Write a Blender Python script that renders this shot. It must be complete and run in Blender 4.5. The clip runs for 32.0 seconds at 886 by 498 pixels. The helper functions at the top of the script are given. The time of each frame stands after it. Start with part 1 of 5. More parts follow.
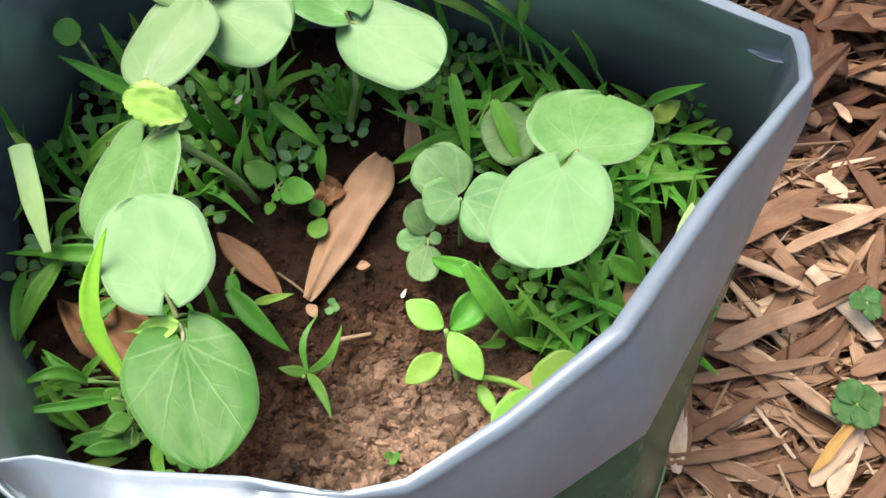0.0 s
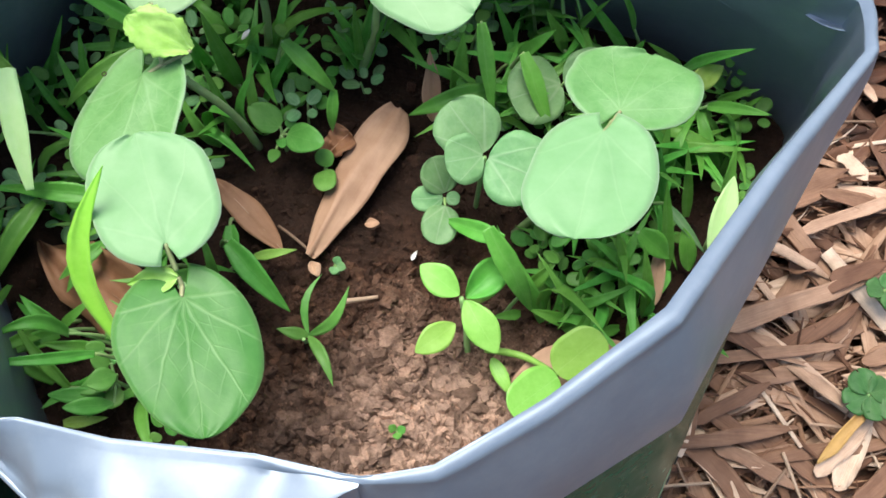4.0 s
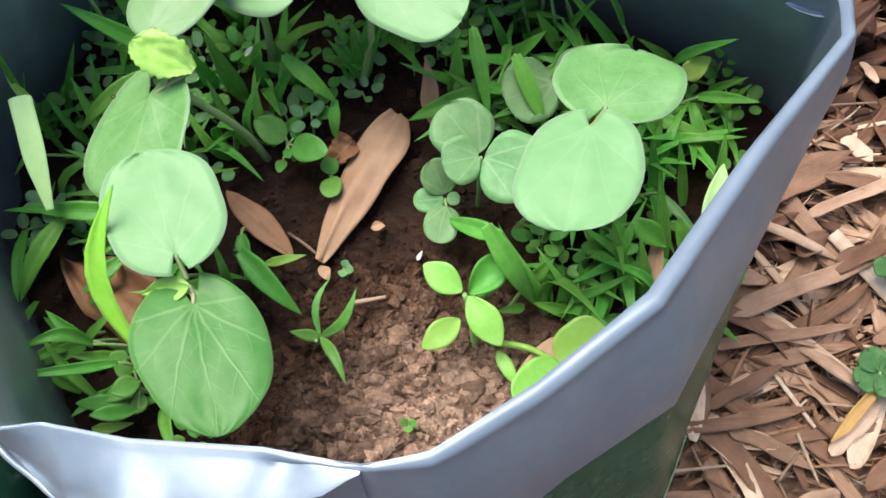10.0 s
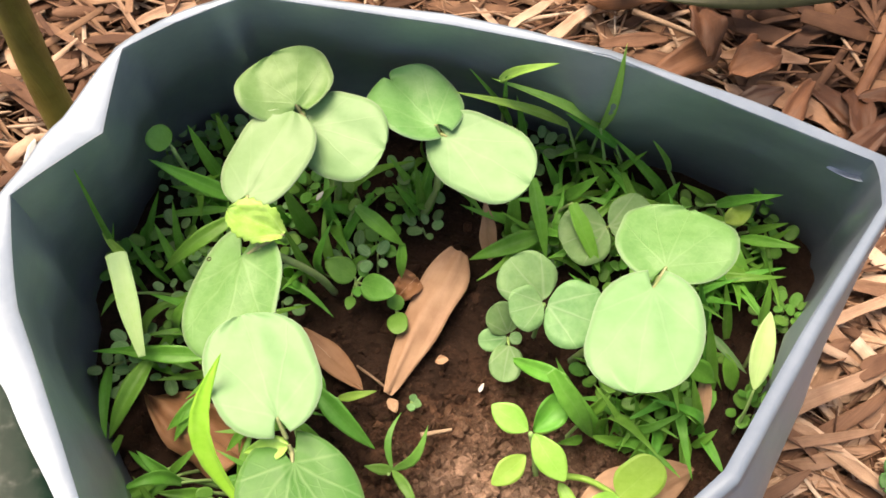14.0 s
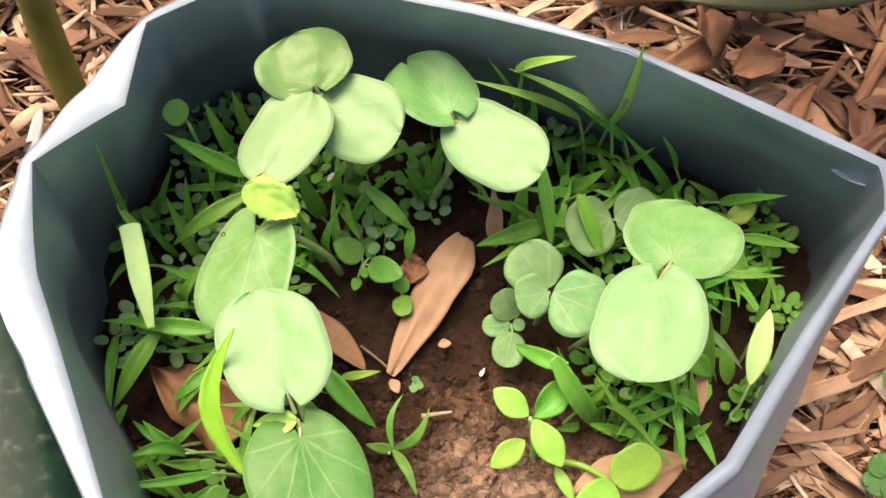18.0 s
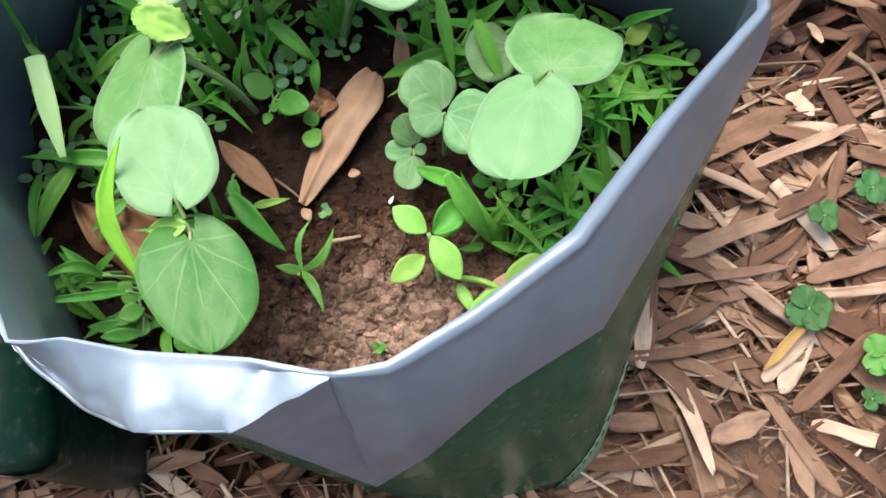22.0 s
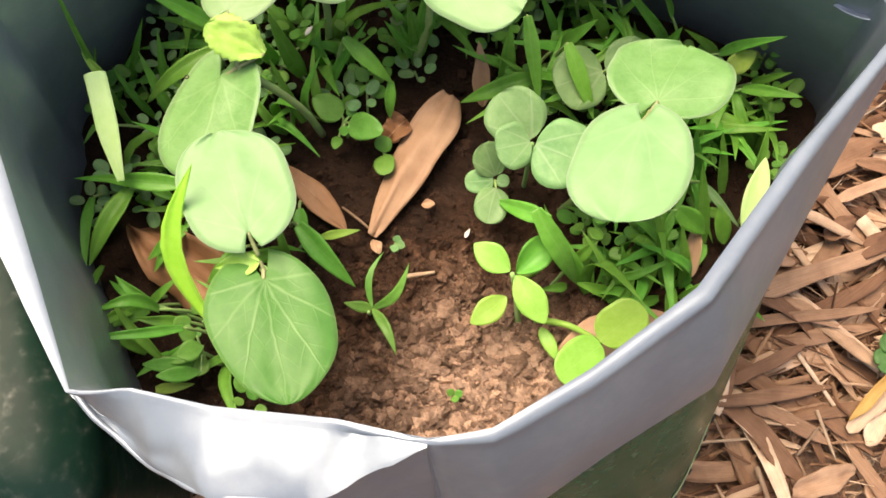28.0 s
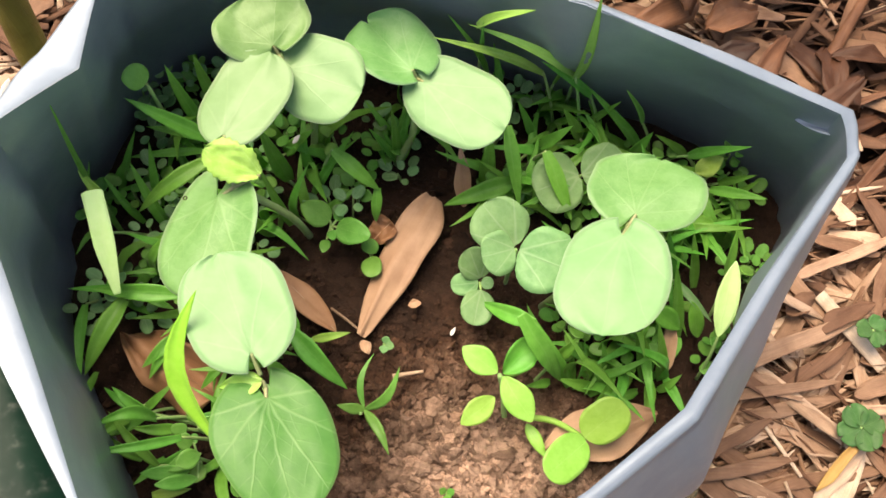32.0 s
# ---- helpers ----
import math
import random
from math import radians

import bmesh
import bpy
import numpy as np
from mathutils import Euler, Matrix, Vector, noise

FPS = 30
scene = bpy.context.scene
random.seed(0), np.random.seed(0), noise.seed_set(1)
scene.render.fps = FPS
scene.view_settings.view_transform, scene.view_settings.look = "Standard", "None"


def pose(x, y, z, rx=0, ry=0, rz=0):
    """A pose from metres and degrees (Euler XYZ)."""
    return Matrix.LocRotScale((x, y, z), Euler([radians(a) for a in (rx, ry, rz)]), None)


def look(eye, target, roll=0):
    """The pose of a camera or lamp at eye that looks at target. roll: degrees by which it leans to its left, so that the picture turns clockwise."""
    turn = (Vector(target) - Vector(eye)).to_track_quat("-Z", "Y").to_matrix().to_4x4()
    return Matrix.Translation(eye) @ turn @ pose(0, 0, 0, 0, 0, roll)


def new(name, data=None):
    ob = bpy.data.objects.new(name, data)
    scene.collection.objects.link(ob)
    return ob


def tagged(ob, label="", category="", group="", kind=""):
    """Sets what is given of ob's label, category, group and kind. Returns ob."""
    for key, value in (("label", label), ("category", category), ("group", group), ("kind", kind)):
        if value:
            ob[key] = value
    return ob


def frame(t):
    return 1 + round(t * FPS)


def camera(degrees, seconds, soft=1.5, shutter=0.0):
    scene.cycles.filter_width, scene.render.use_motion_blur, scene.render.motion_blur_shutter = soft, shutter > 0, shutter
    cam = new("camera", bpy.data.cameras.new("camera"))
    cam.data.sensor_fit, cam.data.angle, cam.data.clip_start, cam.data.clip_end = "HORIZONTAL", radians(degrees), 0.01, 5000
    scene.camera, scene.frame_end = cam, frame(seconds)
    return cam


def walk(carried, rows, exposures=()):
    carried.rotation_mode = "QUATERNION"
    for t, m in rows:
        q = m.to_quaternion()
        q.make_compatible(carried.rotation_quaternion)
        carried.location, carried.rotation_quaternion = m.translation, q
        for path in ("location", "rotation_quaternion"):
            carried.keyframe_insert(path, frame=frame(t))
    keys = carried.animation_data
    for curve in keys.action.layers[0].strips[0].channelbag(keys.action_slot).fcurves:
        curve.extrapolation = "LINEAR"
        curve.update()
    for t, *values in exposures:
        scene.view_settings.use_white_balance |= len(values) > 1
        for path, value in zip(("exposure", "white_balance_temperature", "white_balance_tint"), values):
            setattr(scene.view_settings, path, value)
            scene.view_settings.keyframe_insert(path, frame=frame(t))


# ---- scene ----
import mathutils

# ---------------------------------------------------------------- camera
cam = camera(50.00, 32.0, soft=1.6)
PATH = [
    (0, look((0.0237, -0.1369, 0.5116), (0.0174, 0.0126, 0.1406), -3.49)),
    (0.5, look((0.0177, -0.1177, 0.5054), (0.0107, 0.0213, 0.1304), -3.02)),
    (1, look((0.0069, -0.1076, 0.4976), (0.0071, 0.0279, 0.1212), 0.41)),
    (1.5, look((0.0094, -0.1190, 0.4950), (0.0078, 0.0160, 0.1185), -0.14)),
    (2, look((0.0118, -0.1327, 0.4906), (0.0100, 0.0007, 0.1135), 0.12)),
    (2.5, look((0.0091, -0.1346, 0.4875), (0.0117, -0.0004, 0.1107), 2.66)),
    (3, look((0.0077, -0.1348, 0.4865), (0.0124, 0.0008, 0.1103), 3.83)),
    (3.5, look((0.0070, -0.1312, 0.4879), (0.0125, 0.0027, 0.1110), 4.29)),
    (4, look((0.0037, -0.1257, 0.4861), (0.0120, 0.0075, 0.1090), 5.35)),
    (4.5, look((0.0013, -0.1255, 0.4877), (0.0104, 0.0137, 0.1128), 4.65)),
    (5.5, look((0.0044, -0.1209, 0.4867), (0.0061, 0.0212, 0.1128), 0.87)),
    (6.5, look((0.0136, -0.1227, 0.4893), (0.0055, 0.0128, 0.1130), -3.40)),
    (7, look((0.0213, -0.1331, 0.4970), (0.0101, -0.0076, 0.1173), -5.02)),
    (7.5, look((0.0229, -0.1369, 0.4997), (0.0123, -0.0127, 0.1197), -4.87)),
    (8, look((0.0271, -0.1366, 0.5016), (0.0129, -0.0123, 0.1217), -6.21)),
    (8.5, look((0.0297, -0.1368, 0.5025), (0.0132, -0.0108, 0.1232), -7.02)),
    (9, look((0.0265, -0.1343, 0.5016), (0.0126, -0.0074, 0.1225), -5.88)),
    (9.5, look((0.0204, -0.1324, 0.5000), (0.0115, -0.0028, 0.1217), -3.86)),
    (10, look((0.0157, -0.1313, 0.4982), (0.0097, 0.0027, 0.1214), -3.10)),
    (10.5, look((0.0183, -0.1279, 0.5015), (0.0078, 0.0071, 0.1251), -5.41)),
    (11, look((0.0160, -0.1050, 0.5076), (0.0052, 0.0137, 0.1258), -5.71)),
    (11.5, look((0.0074, -0.0983, 0.5054), (0.0026, 0.0215, 0.1238), -3.49)),
    (12, look((0.0018, -0.0952, 0.5072), (0.0006, 0.0292, 0.1270), -1.96)),
    (12.5, look((-0.0045, -0.0913, 0.5160), (-0.0042, 0.0384, 0.1376), -1.00)),
    (13, look((-0.0176, -0.0863, 0.5237), (-0.0100, 0.0472, 0.1467), 2.45)),
    (13.5, look((-0.0258, -0.0885, 0.5327), (-0.0140, 0.0500, 0.1576), 4.10)),
    (14, look((-0.0162, -0.0959, 0.5395), (-0.0158, 0.0484, 0.1665), -0.80)),
    (14.5, look((-0.0037, -0.0914, 0.5458), (-0.0175, 0.0464, 0.1705), -6.20)),
    (15.5, look((-0.0068, -0.0914, 0.5492), (-0.0193, 0.0466, 0.1739), -5.03)),
    (16.5, look((-0.0214, -0.0944, 0.5480), (-0.0202, 0.0475, 0.1739), 1.05)),
    (17, look((-0.0281, -0.0949, 0.5466), (-0.0203, 0.0465, 0.1725), 3.82)),
    (17.5, look((-0.0304, -0.0985, 0.5446), (-0.0200, 0.0436, 0.1709), 5.02)),
    (18, look((-0.0270, -0.0995, 0.5447), (-0.0194, 0.0403, 0.1700), 4.37)),
    (18.5, look((-0.0264, -0.1029, 0.5417), (-0.0160, 0.0370, 0.1671), 5.31)),
    (19, look((-0.0209, -0.1066, 0.5377), (-0.0106, 0.0273, 0.1609), 5.54)),
    (19.5, look((-0.0159, -0.1159, 0.5357), (-0.0026, 0.0087, 0.1558), 6.85)),
    (20, look((0.0008, -0.1314, 0.5373), (0.0071, -0.0153, 0.1546), 3.41)),
    (20.5, look((0.0106, -0.1443, 0.5370), (0.0160, -0.0334, 0.1527), 2.53)),
    (21, look((0.0206, -0.1454, 0.5410), (0.0222, -0.0371, 0.1559), 0.65)),
    (21.5, look((0.0266, -0.1462, 0.5430), (0.0243, -0.0369, 0.1583), -1.39)),
    (22, look((0.0291, -0.1476, 0.5446), (0.0245, -0.0358, 0.1606), -2.51)),
    (22.5, look((0.0284, -0.1491, 0.5438), (0.0246, -0.0334, 0.1609), -2.17)),
    (23, look((0.0265, -0.1512, 0.5423), (0.0243, -0.0301, 0.1610), -1.44)),
    (23.5, look((0.0261, -0.1523, 0.5413), (0.0244, -0.0260, 0.1618), -1.27)),
    (24, look((0.0255, -0.1515, 0.5421), (0.0242, -0.0230, 0.1633), -1.04)),
    (24.5, look((0.0250, -0.1500, 0.5427), (0.0225, -0.0213, 0.1639), -1.60)),
    (25, look((0.0220, -0.1476, 0.5394), (0.0194, -0.0127, 0.1629), -1.67)),
    (25.5, look((0.0125, -0.1223, 0.5350), (0.0115, 0.0078, 0.1568), -0.23)),
    (26.5, look((-0.0137, -0.0936, 0.5250), (-0.0046, 0.0311, 0.1451), 5.41)),
    (27.5, look((-0.0215, -0.0976, 0.5182), (-0.0136, 0.0219, 0.1365), 5.39)),
    (28, look((-0.0003, -0.1268, 0.5190), (-0.0100, -0.0121, 0.1359), -3.42)),
    (28.5, look((-0.0060, -0.1294, 0.5209), (-0.0068, -0.0239, 0.1351), 0.87)),
    (29, look((-0.0072, -0.1297, 0.5242), (-0.0049, -0.0185, 0.1399), 2.56)),
    (29.5, look((-0.0071, -0.1310, 0.5248), (-0.0044, -0.0111, 0.1432), 2.65)),
    (30, look((-0.0052, -0.1318, 0.5280), (-0.0035, -0.0059, 0.1484), 1.84)),
    (30.5, look((-0.0102, -0.1268, 0.5388), (-0.0014, -0.0013, 0.1591), 4.37)),
    (31, look((-0.0123, -0.1151, 0.5420), (-0.0027, 0.0098, 0.1621), 4.60)),
    (31.5, look((-0.0161, -0.1083, 0.5412), (-0.0046, 0.0189, 0.1621), 5.04)),
    (32, look((-0.0152, -0.1026, 0.5430), (-0.0051, 0.0245, 0.1639), 4.38)),
]
EXPOSURES = [  # seconds, stops, kelvin, tint
    (0.0, 1.21, 7300, 9), (1.0, 1.21, 6300, 5), (2.0, 1.21, 6250, 6), (4.0, 1.19, 6500, 9), (9.0, 1.16, 6600, 9), (11.0, 1.21, 6400, 6), (12.0, 1.29, 5850, 3), (12.6, 1.29, 5750, 2),
    (13.0, 1.39, 8100, 13), (14.0, 1.39, 8600, 17), (19.3, 1.39, 8500, 16), (20.0, 1.31, 7800, 15), (21.0, 1.16, 6650, 10), (25.0, 1.16, 6550, 8),
    (27.5, 1.39, 8700, 16), (28.2, 1.39, 8700, 16), (29.0, 1.29, 7500, 12), (30.0, 1.29, 7400, 12), (31.0, 1.29, 7500, 11), (32.0, 1.39, 8300, 14)]
walk(cam, PATH, EXPOSURES)

# ---------------------------------------------------------------- light
SUN_ELEV, SUN_AZ = radians(70), radians(-38)
world = bpy.data.worlds.new("world")
scene.world = world
world.use_nodes = True
wt = world.node_tree
sky = wt.nodes.new("ShaderNodeTexSky")
sky.sky_type = "NISHITA"
sky.sun_disc = False
sky.sun_elevation, sky.sun_rotation = SUN_ELEV, SUN_AZ
sky.air_density, sky.dust_density, sky.ozone_density = 1.0, 3.0, 1.0
wt.nodes["Background"].inputs[1].default_value = 0.125
wt.links.new(sky.outputs[0], wt.nodes["Background"].inputs[0])
lamp = bpy.data.lights.new("sun", "SUN")
lamp.energy, lamp.angle, lamp.color = 2.25, radians(40), (1.0, 0.96, 0.9)
sun = new("sun", lamp)
sd = Vector((math.sin(SUN_AZ) * math.cos(SUN_ELEV), math.cos(SUN_AZ) * math.cos(SUN_ELEV), math.sin(SUN_ELEV)))
sun.matrix_world = Matrix.Translation(sd * 3) @ sd.to_track_quat("Z", "Y").to_matrix().to_4x4()

# ---------------------------------------------------------------- materials


def nodes_of(name):
    m = bpy.data.materials.new(name)
    m.use_nodes = True
    t = m.node_tree
    return m, t, t.nodes["Principled BSDF"]


def math2(t, op, a, b=None):
    n = t.nodes.new("ShaderNodeMath")
    n.operation = op
    for i, v in enumerate((a, b)):
        if v is None:
            continue
        if isinstance(v, (int, float)):
            n.inputs[i].default_value = v
        else:
            t.links.new(v, n.inputs[i])
    return n.outputs[0]


def noise_of(t, scale, detail=4.0, rough=0.6, coord="Object"):
    c = t.nodes.new("ShaderNodeTexCoord")
    n = t.nodes.new("ShaderNodeTexNoise")
    n.inputs["Scale"].default_value = scale
    n.inputs["Detail"].default_value = detail
    n.inputs["Roughness"].default_value = rough
    t.links.new(c.outputs[coord], n.inputs["Vector"])
    return n.outputs[0]


def ramp(t, fac, stops):
    r = t.nodes.new("ShaderNodeValToRGB")
    e = r.color_ramp.elements
    while len(e) < len(stops):
        e.new(0.5)
    for i, (p, c) in enumerate(stops):
        e[i].position, e[i].color = p, (*c, 1)
    t.links.new(fac, r.inputs[0])
    return r.outputs[0]


def mix(t, fac, a, b, blend="MIX"):
    n = t.nodes.new("ShaderNodeMix")
    n.data_type, n.blend_type = "RGBA", blend
    for sock, v in ((n.inputs[0], fac), (n.inputs[6], a), (n.inputs[7], b)):
        if isinstance(v, (int, float)):
            sock.default_value = v
        elif isinstance(v, tuple):
            sock.default_value = (*v, 1)
        else:
            t.links.new(v, sock)
    return n.outputs[2]


def bump(t, bsdf, height, strength, dist):
    b = t.nodes.new("ShaderNodeBump")
    b.inputs["Strength"].default_value, b.inputs["Distance"].default_value = strength, dist
    t.links.new(height, b.inputs["Height"])
    t.links.new(b.outputs[0], bsdf.inputs["Normal"])


def vary(t, color, amount, hue=0.015):
    """Random lightness and a little hue for each object."""
    info = t.nodes.new("ShaderNodeObjectInfo")
    h = t.nodes.new("ShaderNodeHueSaturation")
    t.links.new(math2(t, "ADD", math2(t, "MULTIPLY", info.outputs["Random"], 2 * amount), 1 - amount), h.inputs["Value"])
    t.links.new(math2(t, "ADD", math2(t, "MULTIPLY", info.outputs["Random"], 2 * hue), 0.5 - hue), h.inputs["Hue"])
    t.links.new(color, h.inputs["Color"])
    return h.outputs[0]


def leaf_material(name, low, high, vein, rough=0.5, rays=(0.0,), vein_gain=0.5, edge=None, through_gain=0.35, wide=0.012, branch=0.0, net=0.0, relief=0.3):
    """A leaf: mottled colour, veins that spread from the stalk and fork towards the rim, and light that shines through."""
    m, t, p = nodes_of(name)
    uv = t.nodes.new("ShaderNodeUVMap")
    uv.uv_map = "UVMap"
    sep = t.nodes.new("ShaderNodeSeparateXYZ")
    t.links.new(uv.outputs[0], sep.inputs[0])
    wob = math2(t, "MULTIPLY", math2(t, "SUBTRACT", noise_of(t, 70, 2), 0.5), 0.07)
    along, across = sep.outputs[0], math2(t, "ADD", sep.outputs[1], wob)
    mott = ramp(t, noise_of(t, 210, 3), [(0.3, low), (0.7, high)])
    mott = mix(t, math2(t, "MULTIPLY", noise_of(t, 28, 3), 0.45), mott, high)
    vv = None
    for a in rays:
        ahead = math2(t, "ADD", math2(t, "MULTIPLY", along, math.cos(a)), math2(t, "MULTIPLY", across, math.sin(a)))
        off = math2(t, "ABSOLUTE", math2(t, "SUBTRACT", math2(t, "MULTIPLY", across, math.cos(a)), math2(t, "MULTIPLY", along, math.sin(a))))
        thin = math2(t, "MAXIMUM", math2(t, "MULTIPLY", math2(t, "SUBTRACT", 1.25, ahead), wide), 0.002)
        line = math2(t, "MAXIMUM", math2(t, "SUBTRACT", 1.0, math2(t, "DIVIDE", off, thin)), 0.0)
        line = math2(t, "MULTIPLY", line, math2(t, "GREATER_THAN", ahead, 0.0))
        if branch:
            # side veins leave the main one at a slant and fade outwards
            fork = math2(t, "COSINE", math2(t, "MULTIPLY", math2(t, "SUBTRACT", ahead, math2(t, "MULTIPLY", off, 1.1)), 33.0 + 9.0 * math.cos(5 * a)))
            fork = math2(t, "POWER", math2(t, "MAXIMUM", fork, 0.0), 26.0)
            fade = math2(t, "MAXIMUM", math2(t, "SUBTRACT", 1.0, math2(t, "MULTIPLY", off, 5.5)), 0.0)
            fork = math2(t, "MULTIPLY", math2(t, "MULTIPLY", fork, fade), math2(t, "MULTIPLY", math2(t, "GREATER_THAN", ahead, 0.16), branch))
            line = math2(t, "MAXIMUM", line, fork)
        vv = line if vv is None else math2(t, "MAXIMUM", vv, line)
    if net:
        # the fine net between the veins
        c = t.nodes.new("ShaderNodeTexCoord")
        cell = t.nodes.new("ShaderNodeTexVoronoi")
        cell.feature = "DISTANCE_TO_EDGE"
        cell.inputs["Scale"].default_value = 240.0
        t.links.new(c.outputs["Object"], cell.inputs["Vector"])
        mesh = math2(t, "MAXIMUM", math2(t, "SUBTRACT", 1.0, math2(t, "MULTIPLY", cell.outputs["Distance"], 9.0)), 0.0)
        vv = math2(t, "MAXIMUM", vv, math2(t, "MULTIPLY", mesh, net))
    col = mix(t, math2(t, "MULTIPLY", vv, vein_gain), mott, vein)
    if edge:
        ruv = t.nodes.new("ShaderNodeUVMap")
        ruv.uv_map = "Rim"
        rsep = t.nodes.new("ShaderNodeSeparateXYZ")
        t.links.new(ruv.outputs[0], rsep.inputs[0])
        rim = math2(t, "MULTIPLY", math2(t, "POWER", rsep.outputs[0], 30.0), 0.7)
        col = mix(t, rim, col, edge)
    col = vary(t, col, 0.10)
    t.links.new(col, p.inputs["Base Color"])
    p.inputs["Roughness"].default_value = rough
    p.inputs["Specular IOR Level"].default_value = 0.4
    p.inputs["Sheen Weight"].default_value = 0.08
    bump(t, p, math2(t, "ADD", math2(t, "MULTIPLY", vv, -0.6), math2(t, "MULTIPLY", noise_of(t, 420, 2), 0.5)), relief, 0.0005)
    tr = t.nodes.new("ShaderNodeBsdfTranslucent")
    t.links.new(mix(t, 0.3, col, (0.27, 0.60, 0.08)), tr.inputs[0])
    ms = t.nodes.new("ShaderNodeMixShader")
    ms.inputs[0].default_value = through_gain
    t.links.new(p.outputs[0], ms.inputs[1])
    t.links.new(tr.outputs[0], ms.inputs[2])
    t.links.new(ms.outputs[0], t.nodes["Material Output"].inputs[0])
    return m


def dry_material(name, stops, rough=0.7, grain=500.0, spread=0.35, by_island=False, lines=0.38, relief=0.45):
    """Dead leaf or wood: streaks along the piece, blotches, and a colour of its own for each piece."""
    m, t, p = nodes_of(name)
    uv = t.nodes.new("ShaderNodeUVMap")
    uv.uv_map = "UVMap"
    mp = t.nodes.new("ShaderNodeMapping")
    mp.inputs["Scale"].default_value = (3.0, 60.0, 1.0)
    t.links.new(uv.outputs[0], mp.inputs[0])
    st = t.nodes.new("ShaderNodeTexNoise")
    st.inputs["Scale"].default_value, st.inputs["Detail"].default_value = 1.6, 5
    t.links.new(mp.outputs[0], st.inputs["Vector"])
    if by_island:
        rnd = t.nodes.new("ShaderNodeNewGeometry").outputs["Random Per Island"]
    else:
        rnd = t.nodes.new("ShaderNodeObjectInfo").outputs["Random"]
    base = ramp(t, rnd, stops)
    streak = ramp(t, st.outputs[0], [(0.28, (0.42, 0.36, 0.32)), (0.72, (1.2, 1.2, 1.2))])
    col = mix(t, lines, base, streak, "MULTIPLY")
    blot = ramp(t, noise_of(t, 55, 5), [(0.32, (0.5, 0.42, 0.38)), (0.6, (1.0, 1.0, 1.0))])
    col = mix(t, spread + 0.3, col, blot, "MULTIPLY")
    t.links.new(col, p.inputs["Base Color"])
    p.inputs["Roughness"].default_value = rough
    p.inputs["Specular IOR Level"].default_value = 0.3
    bump(t, p, math2(t, "ADD", st.outputs[0], math2(t, "MULTIPLY", noise_of(t, grain, 3), 0.5)), relief, 0.0008)
    return m


def film_material(name, base, dirt, rough, metal=0.0, dust=None, shine=0.5, specks=1.6):
    """Plastic film: crumpled, scuffed, with a little dust."""
    m, t, p = nodes_of(name)
    scuff = ramp(t, noise_of(t, 38, 6, 0.7), [(0.42, base), (0.75, dirt)])
    spots = math2(t, "POWER", noise_of(t, 170, 2, 0.5), 9.0)
    col = mix(t, math2(t, "MULTIPLY", spots, specks), scuff, (0.55, 0.55, 0.52))
    if dust:
        # splashed earth and worn print close to the ground
        c = t.nodes.new("ShaderNodeTexCoord")
        sep = t.nodes.new("ShaderNodeSeparateXYZ")
        t.links.new(c.outputs["Object"], sep.inputs[0])
        low = math2(t, "ADD", math2(t, "MULTIPLY", sep.outputs[2], -17.0), math2(t, "MULTIPLY", noise_of(t, 130, 6, 0.75), 1.3))
        col = mix(t, ramp(t, low, [(0.15, (0, 0, 0)), (0.75, (0.75, 0.75, 0.75))]), col, dust)
    t.links.new(col, p.inputs["Base Color"])
    t.links.new(math2(t, "ADD", math2(t, "MULTIPLY", noise_of(t, 30, 3), 0.2), rough - 0.1), p.inputs["Roughness"])
    p.inputs["Metallic"].default_value = metal
    p.inputs["Specular IOR Level"].default_value = shine
    h = math2(t, "ADD", noise_of(t, 26, 3, 0.5), math2(t, "MULTIPLY", noise_of(t, 220, 2), 0.015))
    bump(t, p, h, 0.30, 0.004)
    return m


def soil_material(name, wet, damp, dry, pale_at, scale=1.0, by_island=False):
    """Earth that grows paler towards one spot: in the bag, moist soil with a dried crust."""
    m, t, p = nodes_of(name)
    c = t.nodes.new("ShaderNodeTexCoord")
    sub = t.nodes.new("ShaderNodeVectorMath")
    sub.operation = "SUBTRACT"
    sub.inputs[1].default_value = pale_at
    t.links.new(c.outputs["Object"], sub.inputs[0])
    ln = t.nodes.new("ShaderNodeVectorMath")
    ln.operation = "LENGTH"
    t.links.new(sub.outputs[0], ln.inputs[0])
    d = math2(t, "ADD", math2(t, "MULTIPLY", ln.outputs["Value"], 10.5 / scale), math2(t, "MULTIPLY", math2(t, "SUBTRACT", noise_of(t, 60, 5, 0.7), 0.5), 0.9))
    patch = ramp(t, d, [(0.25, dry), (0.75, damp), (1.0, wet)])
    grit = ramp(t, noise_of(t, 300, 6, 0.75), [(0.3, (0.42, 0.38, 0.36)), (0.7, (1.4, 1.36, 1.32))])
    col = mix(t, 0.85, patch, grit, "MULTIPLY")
    if by_island:
        own = t.nodes.new("ShaderNodeNewGeometry").outputs["Random Per Island"]
        col = mix(t, 0.9, col, ramp(t, own, [(0.0, (0.45, 0.42, 0.40)), (0.6, (1.0, 1.0, 1.0)), (1.0, (1.5, 1.46, 1.42))]), "MULTIPLY")
    t.links.new(col, p.inputs["Base Color"])
    p.inputs["Roughness"].default_value = 0.9
    p.inputs["Specular IOR Level"].default_value = 0.25
    bump(t, p, math2(t, "ADD", noise_of(t, 240, 6, 0.7), noise_of(t, 900, 4, 0.7)), 0.9, 0.0022)
    return m


